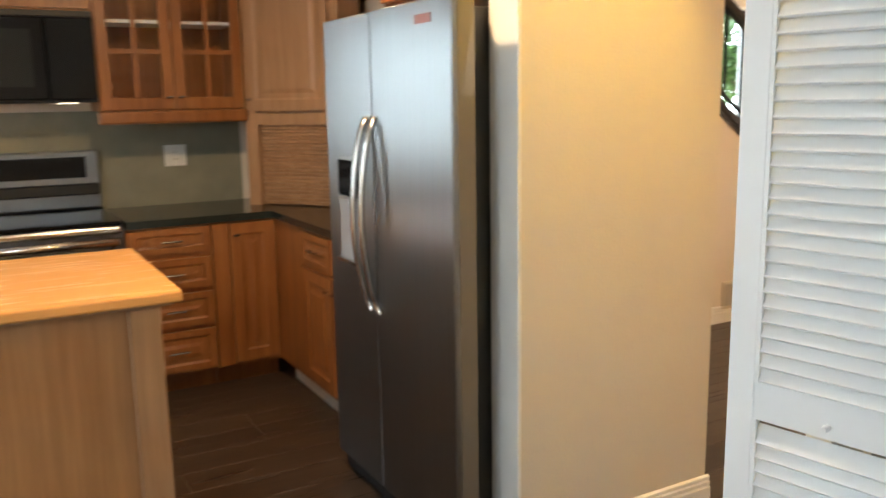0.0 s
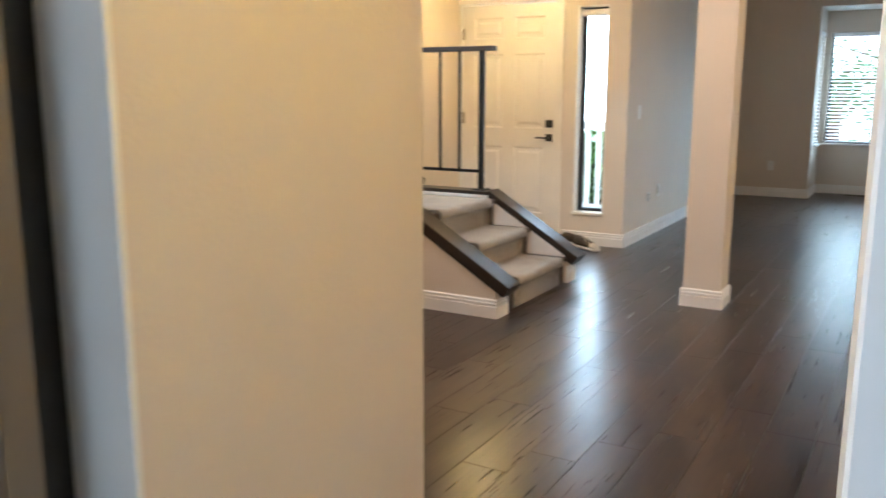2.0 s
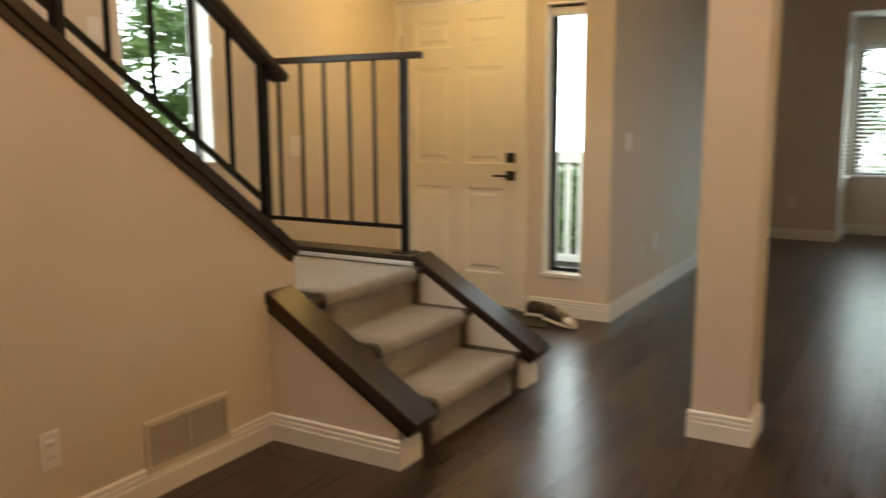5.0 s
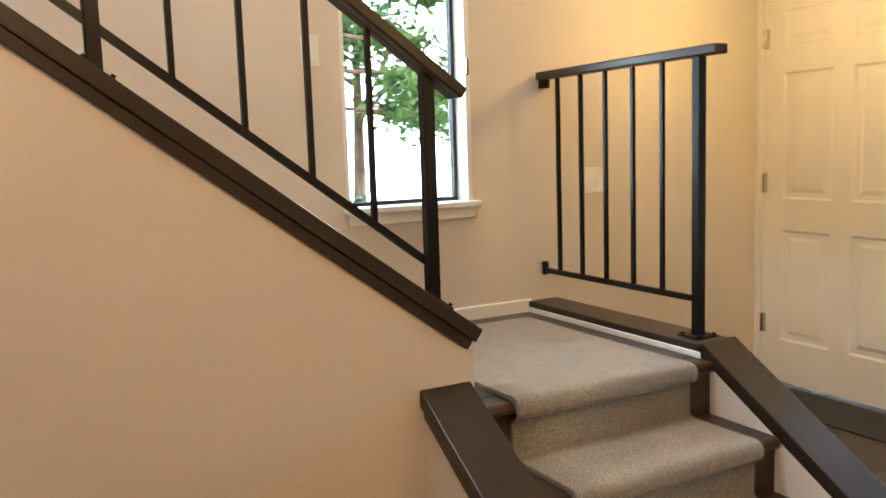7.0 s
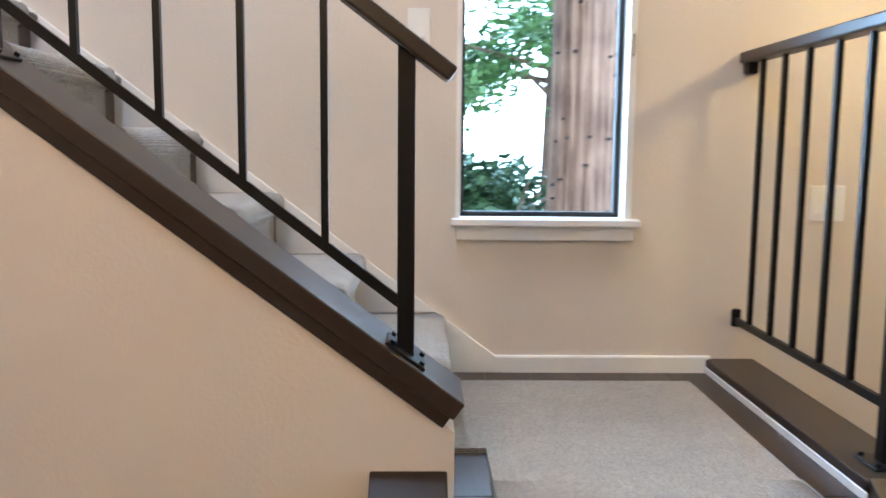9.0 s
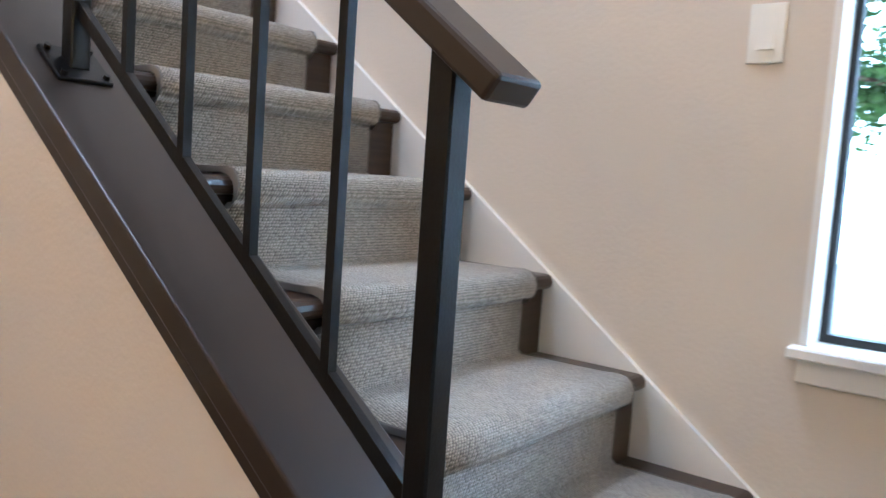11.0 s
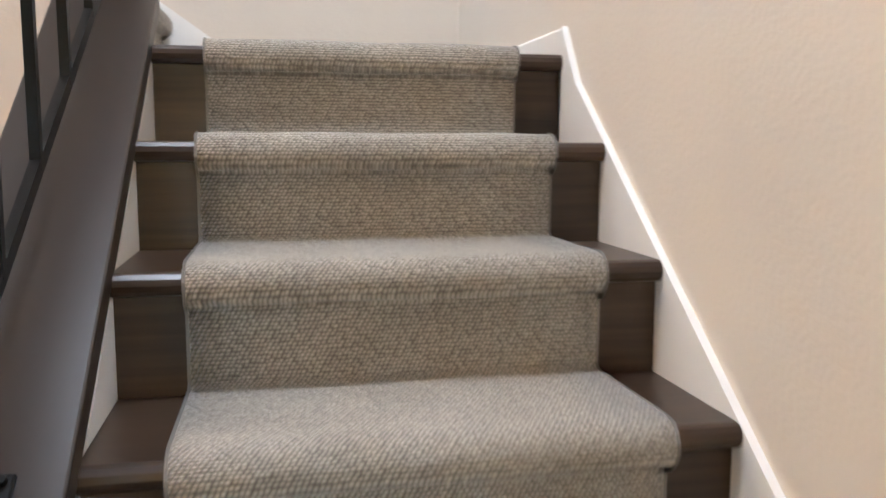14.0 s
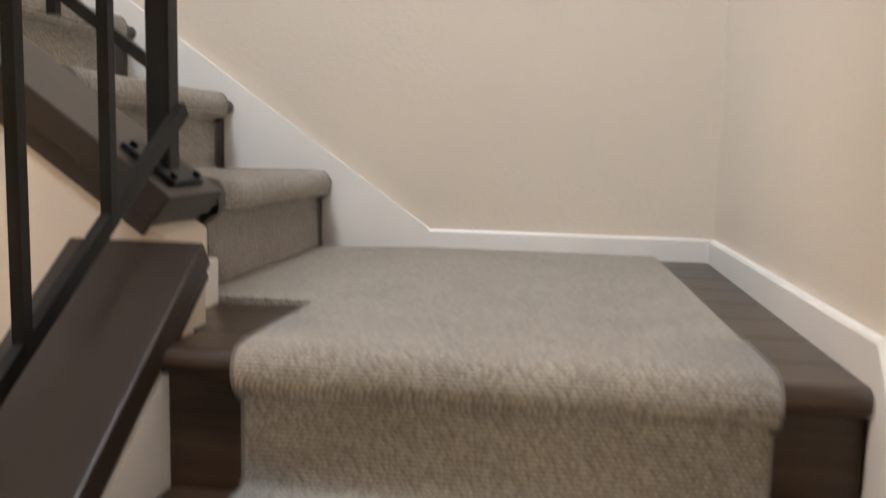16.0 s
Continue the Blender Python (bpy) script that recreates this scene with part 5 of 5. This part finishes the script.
part("stile", boxb(clen - 0.03, clen + 0.05, 0.0, 0.25, 0.0, 1.56), OAK_PALE, c, local=True)
part("rail", boxb(0.075, clen - 0.03, 0.0, 0.25, 0.44, 0.50), OAK_PALE, c, local=True)
part("body", boxb(0.075, clen - 0.03, 0.02, 0.25, 0.50, 1.56), OAK_PALE, c, local=True)
part("garage_back", boxb(0.075, clen - 0.03, 0.05, 0.25, 0.0, 0.44), OAK_PALE, c, local=True)
front(c, 0.03, clen + 0.0, 0.515, 1.52, -0.02, OAK_PALE, "door", "lb")
for i in range(22):
    z = 0.006 + i * 0.0195
    part("tambour_slat", boxb(0.076, clen - 0.031, 0.022, 0.034, z, z + 0.0165, bevel=0.004), OAK_PALE, c, local=True)

c = cabinet("wall_cabinet", "honey wooden wall cabinet over the microwave", (0.23, -5.135, 0), 90, 0.76, 0.33, 1.925, 2.48, OAK_Z)
front(c, 0.005, 0.375, 1.935, 2.44, -0.02, OAK_Z, "door", "rb")
front(c, 0.385, 0.755, 1.935, 2.44, -0.02, OAK_Z, "door", "lb")
c = cabinet("wall_cabinet", "honey wooden cabinet over the refrigerator", (1.735, -3.50, 0), 0, 0.87, 0.52, 1.83, 2.48, OAK_Z)
front(c, 0.005, 0.43, 1.84, 2.44, -0.02, OAK_Z, "door", "rb")
front(c, 0.44, 0.865, 1.84, 2.44, -0.02, OAK_Z, "door", "lb")

mw = thing("microwave", "black over-range microwave oven", "microwave", (0.1, -4.76, 1.48))
part("body", boxb(-0.09, 0.27, -5.135, -4.378, 1.485, 1.922, bevel=0.004), BLACKM, mw)
part("door", boxb(0.272, 0.30, -5.13, -4.60, 1.50, 1.885, bevel=0.006), BLACKG, mw, "glossy black door")
part("window", boxb(0.3005, 0.303, -5.07, -4.66, 1.56, 1.83), mat("microwave_glass", (0.012, 0.013, 0.014), 0.12, bump=0), mw)
part("control_panel", boxb(0.272, 0.298, -4.595, -4.385, 1.50, 1.885, bevel=0.004), BLACKG, mw)
part("vent_grille", boxb(0.272, 0.292, -5.13, -4.385, 1.89, 1.918, bevel=0.003), BLACKM, mw)
part("lamp_lens", boxb(0.18, 0.24, -4.56, -4.47, 1.480, 1.485), LAMPG, mw, "small lit cooktop lamp")

st = thing("range", "stainless steel electric range with a black cooktop", "stove", (0.25, -4.73, 0))
part("body", boxb(-0.09, 0.53, -5.10, -4.352, 0.09, 0.895), STEEL, st)
part("cooktop", boxb(-0.05, 0.575, -5.10, -4.366, 0.908, 0.926, bevel=0.004), BLACKG, st)
guard = part("back_guard", boxb(-0.09, -0.025, -5.10, -4.366, 0.926, 1.235, bevel=0.012, seg=2), STEEL, st)
part("display", boxb(-0.0245, -0.021, -5.05, -4.435, 1.095, 1.205), BLACKG, guard, "glossy black control display")
part("guard_ledge", boxb(-0.025, 0.012, -5.09, -4.376, 1.005, 1.065, bevel=0.008), BLACKM, guard)
part("oven_door", boxb(0.532, 0.575, -5.095, -4.372, 0.24, 0.80, bevel=0.006), STEEL, st)
part("oven_window", boxb(0.576, 0.579, -5.0, -4.45, 0.36, 0.74), BLACKG, st)
part("control_trim", boxb(0.532, 0.60, -5.098, -4.368, 0.868, 0.906, bevel=0.012, seg=2), CHROME, st, "bright steel front trim")
bm = bmesh.new()
rod(bm, (0.632, -5.06, 0.835), (0.632, -4.385, 0.835), 0.020, 14)
for y in (-5.03, -4.415):
    rod(bm, (0.575, y, 0.79), (0.632, y, 0.835), 0.010, 10)
part("handle", bm, CHROME, st, "steel oven handle", smooth=True)
part("drawer", boxb(0.532, 0.56, -5.095, -4.358, 0.10, 0.23, bevel=0.006), STEEL, st)

fr = thing("refrigerator", "stainless side-by-side refrigerator with ice dispenser", "refrigerator", (2.2, -3.4, 0))
part("body", boxb(1.755, 2.585, -3.675, -3.02, 0.03, 1.745, bevel=0.004), GREY, fr, "dark grey cabinet sides")
seam = 2.160
for x0, x1 in ((1.745, seam - 0.004), (seam + 0.004, 2.702)):
    leaf = part("door", boxb(x0, x1, -3.765, -3.742, 0.075, 1.765, bevel=0.007, seg=3), STEEL, fr, "brushed steel door")
    part("door_edge", boxb(x0 + 0.002, x1 - 0.002, -3.744, -3.685, 0.077, 1.763, bevel=0.002), EDGE, leaf, "brown-grey door edge")
for x in (seam - 0.034, seam + 0.034):
    bm = bmesh.new()
    n = 16
    pts = []
    for i in range(n + 1):
        f = i / n
        pts.append(Vector((x, -3.768 - 0.062 * math.sin(math.pi * f) ** 0.7, 0.74 + 0.68 * f)))
    rings = [[bm.verts.new(p + Vector((dx, dy, 0))) for dx, dy in ((-0.013, 0), (-0.008, -0.010), (0.008, -0.010), (0.013, 0), (0.008, 0.008), (-0.008, 0.008))] for p in pts]
    for r0, r1 in zip(rings, rings[1:]):
        for i in range(6):
            bm.faces.new((r0[i], r0[(i + 1) % 6], r1[(i + 1) % 6], r1[i]))
    bm.faces.new(rings[0])
    bm.faces.new(rings[-1])
    part("handle", bm, CHROME, fr, "curved steel handle", smooth=True)
disp = part("dispenser", boxb(1.862, 2.058, -3.772, -3.765, 0.875, 1.275, bevel=0.002), STEEL, fr, "recessed ice and water dispenser")
part("dispenser_panel", boxb(1.872, 2.048, -3.776, -3.772, 1.13, 1.262), BLACKG, disp)
part("dispenser_well", boxb(1.876, 2.044, -3.775, -3.772, 0.90, 1.115), mat("dispenser_grey", (0.25, 0.27, 0.30), 0.35, bump=0), disp)
part("drip_tray", boxb(1.872, 2.048, -3.795, -3.772, 0.882, 0.898, bevel=0.003), CHROME, disp)
part("badge", boxb(2.49, 2.59, -3.768, -3.765, 1.695, 1.722), mat("badge_red", (0.16, 0.06, 0.05), 0.4, bump=0), fr, "small dark name badge")
part("toe_grille", boxb(1.765, 2.63, -3.74, -3.70, 0.012, 0.068, bevel=0.003), BLACKM, fr)

isl = thing("kitchen_island", "wooden kitchen island with a butcher block top", "island", (1.7, -5.2, 0))
part("top", boxb(1.235, 2.150, -6.15, -4.425, 0.862, 0.900, bevel=0.008, seg=2), OAK_TOP, isl, "honey butcher block top")
part("body", boxb(1.30, 2.075, -6.08, -4.50, 0.0, 0.85), ISL, isl)
part("sub_top", boxb(1.265, 2.12, -6.12, -4.455, 0.850, 0.862), OAK_PALE, isl)
for y in (-4.55, -6.06):
    part("corner_post", boxb(2.062, 2.118, y - 0.035, y + 0.06, 0.0, 0.850, bevel=0.005), OAK_PALE, isl)

# kitchen window behind the walk
kw = thing("window_kitchen", "white-framed kitchen window", "window", (4.6, -7.45, 0.9), kind="structure")
bm = bmesh.new()
for a, b, cc, d in ((3.7, 3.75, 0.9, 2.1), (5.45, 5.5, 0.9, 2.1), (3.75, 5.45, 0.9, 0.95), (3.75, 5.45, 2.05, 2.1), (4.57, 4.63, 0.95, 2.05)):
    box(bm, a, b, -7.47, -7.43, cc, d)
part("window_frame", bm, TRIM, kw)
part("pane", boxb(3.75, 5.45, -7.452, -7.448, 0.95, 2.05), GLASS, kw).visible_shadow = False


kw = thing("window_kitchen_west", "white-framed kitchen window over the counter", "window", (-0.18, -5.9, 1.03), kind="structure")
bm = bmesh.new()
for a, b, cc, e in ((-6.38, -6.33, 1.03, 2.07), (-5.47, -5.42, 1.03, 2.07), (-6.33, -5.47, 1.03, 1.08), (-6.33, -5.47, 2.02, 2.07)):
    box(bm, -0.22, -0.18, a, b, cc, e)
part("window_frame", bm, TRIM, kw)
part("pane", boxb(-0.202, -0.198, -6.33, -5.47, 1.08, 2.02), GLASS, kw).visible_shadow = False

# ---- outside ----
bm = bmesh.new()
bmesh.ops.create_grid(bm, x_segments=2, y_segments=2, size=300, matrix=Matrix.Translation((0, 0, -0.45)))
solid("ground", bm, SOIL, "pale dry ground strewn with litter", "ground")


def leaves(bm, centre, radii, count, size, rng, shell=0.5):
    for _ in range(count):
        d = Vector((rng.gauss(0, 1), rng.gauss(0, 1), rng.gauss(0, 1))).normalized()
        r = shell + (1 - shell) * rng.random()
        lump = 0.75 + 0.5 * noise.noise(d * 2.3 + Vector(centre))
        c = Vector(centre) + Vector((d.x * radii[0], d.y * radii[1], d.z * radii[2])) * r * lump
        u = Vector((rng.gauss(0, 1), rng.gauss(0, 1), rng.gauss(0, 0.6))).normalized()
        v = u.cross(Vector((rng.gauss(0, 1), rng.gauss(0, 1), rng.gauss(0, 1)))).normalized()
        s = size * (0.6 + 0.8 * rng.random())
        a = [c - u * s, c + v * s * 0.42, c + u * s, c - v * s * 0.42]
        bm.faces.new([bm.verts.new(p) for p in a])


rng = random.Random(4)
TX, TY, TR = -4.1, 1.24, 0.27
tree = thing("redwood_tree", "tall conifer with furrowed reddish bark", "tree", (TX, TY, -0.45))
bm = bmesh.new()
rows = []
for k in range(26):
    z = -0.45 + k * 0.35
    row = []
    for i in range(56):
        a = 2 * math.pi * i / 56
        ridge = 0.020 * math.sin(a * 17 + 0.9 * math.sin(z * 1.3) + 2 * noise.noise(Vector((a, z, 1)))) + 0.035 * noise.noise(Vector((math.cos(a) * 5, math.sin(a) * 5, z * 1.1)))
        r = (TR + ridge + 0.05 * math.exp(-(z + 0.45) * 1.5)) * (1 - 0.012 * k)
        row.append(bm.verts.new((TX + r * math.cos(a), TY + r * math.sin(a), z)))
    rows.append(row)
for r, q in zip(rows, rows[1:]):
    for i in range(56):
        bm.faces.new((r[i], r[(i + 1) % 56], q[(i + 1) % 56], q[i]))
part("trunk", bm, BARK, tree, smooth=True)
for k in range(34):
    a, z = rng.uniform(-1.3, 1.3), rng.uniform(0.1, 3.2)
    r = TR * (1 - 0.034 * z) + 0.004
    bm = bmesh.new()
    bmesh.ops.create_icosphere(bm, subdivisions=1, radius=1, matrix=Matrix.Translation((TX + r * math.cos(a), TY + r * math.sin(a), z)) @ Matrix.Rotation(a, 4, "Z") @ Matrix.Diagonal((0.022, rng.uniform(0.014, 0.03), rng.uniform(0.010, 0.018), 1)))
    part("knot", bm, KNOT, tree)
bm = bmesh.new()
for k in range(7):
    a = rng.uniform(0, 6.28)
    z = 2.6 + 0.75 * k
    p, q = Vector((TX, TY, z)), Vector((TX + 1.8 * math.cos(a), TY + 1.8 * math.sin(a), z - 0.25))
    rod(bm, p, q, 0.035, 7, 0.012)
part("limbs", bm, BARK, tree)
for z, run, drop in ((2.35, 1.9, 0.45), (2.05, 1.5, 0.55), (1.70, 1.3, 0.30), (2.75, 2.2, 0.5)):
    bm = bmesh.new()
    prev = Vector((TX + 0.12, TY + 0.2, z))
    for j in range(1, 7):
        f = j / 6
        q = Vector((TX + 0.12 + 0.35 * f, TY + 0.2 + run * f, z - drop * f * f + 0.05 * math.sin(j * 2.0 + z)))
        rod(bm, prev, q, 0.024 * (1.1 - f), 7, 0.024 * (0.95 - f * 0.9))
        prev = q
    part("branch", bm, BARK, tree)
    bm = bmesh.new()
    for f in (0.45, 0.7, 0.95):
        leaves(bm, (TX + 0.12 + 0.35 * f, TY + 0.2 + run * f, z - drop * f * f), (0.35, 0.32, 0.16), 130, 0.06, rng, 0.1)
    part("spray", bm, LEAF, tree)
bm = bmesh.new()
for k in range(9):
    a = rng.uniform(0, 6.28)
    leaves(bm, (TX + 1.5 * math.cos(a), TY + 1.5 * math.sin(a), 3.4 + 0.65 * k), (1.2, 1.2, 0.35), 260, 0.09, rng, 0.1)
part("crown", bm, LEAF, tree)


def shrub(name, label, c, radii, count, size, m):
    ob = thing(name, label, "shrub", (c[0], c[1], -0.45))
    bm = bmesh.new()
    for k in range(9):
        a = 0.7 * k
        rod(bm, (c[0], c[1], -0.45), (c[0] + radii[0] * 0.7 * math.cos(a), c[1] + radii[1] * 0.7 * math.sin(a), c[2] + radii[2] * 0.6 * math.sin(k)), 0.02, 6, 0.006)
    part("stems", bm, BARK, ob)
    bm = bmesh.new()
    leaves(bm, c, radii, count, size, rng, 0.45)
    part("crown", bm, m, ob)


shrub("shrub", "dense dark green leafy shrub beside the trunk", (-5.0, 0.50, 0.62), (0.8, 0.8, 0.75), 5200, 0.06, LEAFD)


def leafy_tree(c, h, radii, count, size, label="leafy green tree beyond the house"):
    ob = thing("leafy_tree", label, "tree", (c[0], c[1], -0.45), group="garden trees")
    bm = bmesh.new()
    rod(bm, (c[0], c[1], -0.45), (c[0] + 0.2, c[1], h), 0.16, 10, 0.07)
    for k in range(7):
        a = k * 0.9
        rod(bm, (c[0], c[1], h * (0.45 + 0.07 * k)), (c[0] + radii[0] * 0.7 * math.cos(a), c[1] + radii[1] * 0.7 * math.sin(a), h + 0.3 * math.sin(k * 2.0)), 0.05, 7, 0.015)
    part("trunk", bm, BARK, ob)
    bm = bmesh.new()
    for k in range(9):
        a = k * 2.4
        f = 0.25 + 0.07 * k
        leaves(bm, (c[0] + radii[0] * f * math.cos(a), c[1] + radii[1] * f * math.sin(a), h + radii[2] * 0.7 * math.sin(k * 1.7)), tuple(r * 0.5 for r in radii), count // 9, size, rng, 0.2)
    part("crown", bm, LEAF, ob)


leafy_tree((-10.5, 1.9, 0), 2.9, (2.6, 2.6, 1.5), 5500, 0.085)
leafy_tree((-9.5, -1.0, 0), 3.0, (2.4, 2.4, 1.5), 11000, 0.075)
leafy_tree((-13, 5.5, 0), 3.6, (3, 3, 2.2), 10000, 0.10)
leafy_tree((-12, 12, 0), 3.6, (3, 3, 2.5), 8000, 0.11)
leafy_tree((2.0, 13.5, 0), 1.7, (2.3, 1.8, 1.9), 7000, 0.045)
leafy_tree((4.9, 14.5, 0), 1.9, (2.3, 1.8, 1.8), 5500, 0.045)
leafy_tree((3.4, 19, 0), 2.4, (4.5, 2, 2.8), 11000, 0.065)
leafy_tree((0.2, 15, 0), 2.0, (2.0, 1.8, 1.8), 6000, 0.10)
leafy_tree((-7.5, 9, 0), 2.2, (2.0, 2.0, 1.8), 6000, 0.10)
shrub("shrub", "green leafy shrub beyond the porch railing", (0.1, 5.3, 0.35), (1.1, 0.6, 0.62), 5200, 0.055, LEAF)
shrub("shrub", "green leafy shrub at the foot of the slope", (-7.2, 2.6, 0.3), (0.9, 0.9, 0.6), 4200, 0.06, LEAFD)

# pale hazy sky beyond the trees
BACK = glow("bright_haze", (0.72, 0.91, 1.0), 13.0)
bm = bmesh.new()
for (x0, y0), (x1, y1) in (((-24, -30), (-24, 30)), ((-24, 30), (34, 30))):
    bm.faces.new([bm.verts.new(p) for p in ((x0, y0, -1), (x1, y1, -1), (x1, y1, 26), (x0, y0, 26))])
solid("backdrop", bm, BACK, "bright hazy sky beyond the garden trees", "backdrop")

# porch outside the front door
solid("pavement_porch", boxb(-0.6, 1.40, 2.53, 4.1, -0.45, -0.05, bevel=0.01), SOIL, "pale porch slab outside the front door", "porch")
pr = thing("porch_railing", "white painted wooden porch railing", "railing", (0.6, 4.0, -0.05))
part("top_rail", boxb(-0.6, 1.40, 3.96, 4.06, 0.90, 0.99, bevel=0.006), TRIM, pr)
part("bottom_rail", boxb(-0.6, 1.40, 3.98, 4.04, 0.06, 0.12, bevel=0.005), TRIM, pr)
for i in range(17):
    x = -0.55 + i * 0.118
    part("picket", boxb(x - 0.022, x + 0.022, 3.99, 4.03, 0.12, 0.90), TRIM, pr)
fern = thing("porch_plant", "green strap-leaved plant on the porch", "plant", (1.15, 3.6, -0.05))
part("pot", rod(bmesh.new(), (1.15, 3.6, -0.05), (1.15, 3.6, 0.16), 0.09, 16, 0.12), SOIL, fern)
bm = bmesh.new()
for k in range(26):
    a = k * 2.399
    prev = None
    for j in range(6):
        f = j / 5
        c = Vector((1.15 + 0.42 * f * math.cos(a), 3.6 + 0.42 * f * math.sin(a), 0.16 + (0.5 + 0.1 * (k % 3)) * f - 0.45 * f * f))
        s = Vector((-math.sin(a), math.cos(a), 0)) * 0.017 * (1 - f * 0.9)
        row = (bm.verts.new(c - s), bm.verts.new(c + s))
        if prev:
            bm.faces.new((prev[0], prev[1], row[1], row[0]))
        prev = row
part("leaves", bm, LEAF, fern)

# ---- floor planks ----
floor = solid("floor", boxb(-0.1, 7.2, -7.4, 7.45, -0.3, -0.012), SUB, "dark brown wide-plank wooden floor", "floor")
PW, PL = 0.178, 1.22
meshes = {}


def plank_mesh(length):
    key = round(length, 2)
    if key not in meshes:
        bm = bmesh.new()
        g, e = 0.0007, 0.0012
        a, b, c, d = g, PW - g, g, key - g
        lo = [bm.verts.new(p) for p in ((a, c, -0.011), (b, c, -0.011), (b, d, -0.011), (a, d, -0.011))]
        mid = [bm.verts.new(p) for p in ((a, c, -e), (b, c, -e), (b, d, -e), (a, d, -e))]
        hi = [bm.verts.new(p) for p in ((a + e, c + e, 0), (b - e, c + e, 0), (b - e, d - e, 0), (a + e, d - e, 0))]
        for r, q in ((lo, mid), (mid, hi)):
            for i in range(4):
                bm.faces.new((r[i], r[(i + 1) % 4], q[(i + 1) % 4], q[i]))
        bm.faces.new(hi)
        me = bpy.data.meshes.new("plank")
        bm.to_mesh(me)
        bm.free()
        me.materials.append(FLOOR)
        meshes[key] = me
    return meshes[key]


rng = random.Random(11)
rest_v, rest_f = [], []
ncol = int(7.3 / PW) + 1
for i in range(ncol):
    x = -0.1 + i * PW
    y = -7.4 - rng.choice((0.0, 0.2, 0.41, 0.61, 0.81, 1.0))
    while y < 7.45:
        y0, y1 = max(y, -7.4), min(y + PL, 7.45)
        y += PL
        if y1 - y0 < 0.1:
            continue
        me = plank_mesh(y1 - y0)
        if 1.0 < x < 5.1 and y1 > -5.2 and y0 < 4.6:
            ob = bpy.data.objects.new("plank", me)
            scene.collection.objects.link(ob)
            ob.parent = floor
            ob.location = (x, y0, 0)
        else:
            k = len(rest_v)
            rest_v += [(v.co.x + x, v.co.y + y0, v.co.z) for v in me.vertices]
            rest_f += [tuple(k + q for q in f.vertices) for f in me.polygons]
me = bpy.data.meshes.new("planks")
me.from_pydata(rest_v, [], rest_f)
me.materials.append(FLOOR)
ob = new("planks", me)
ob.parent = floor
ob["kind"] = "stuff"
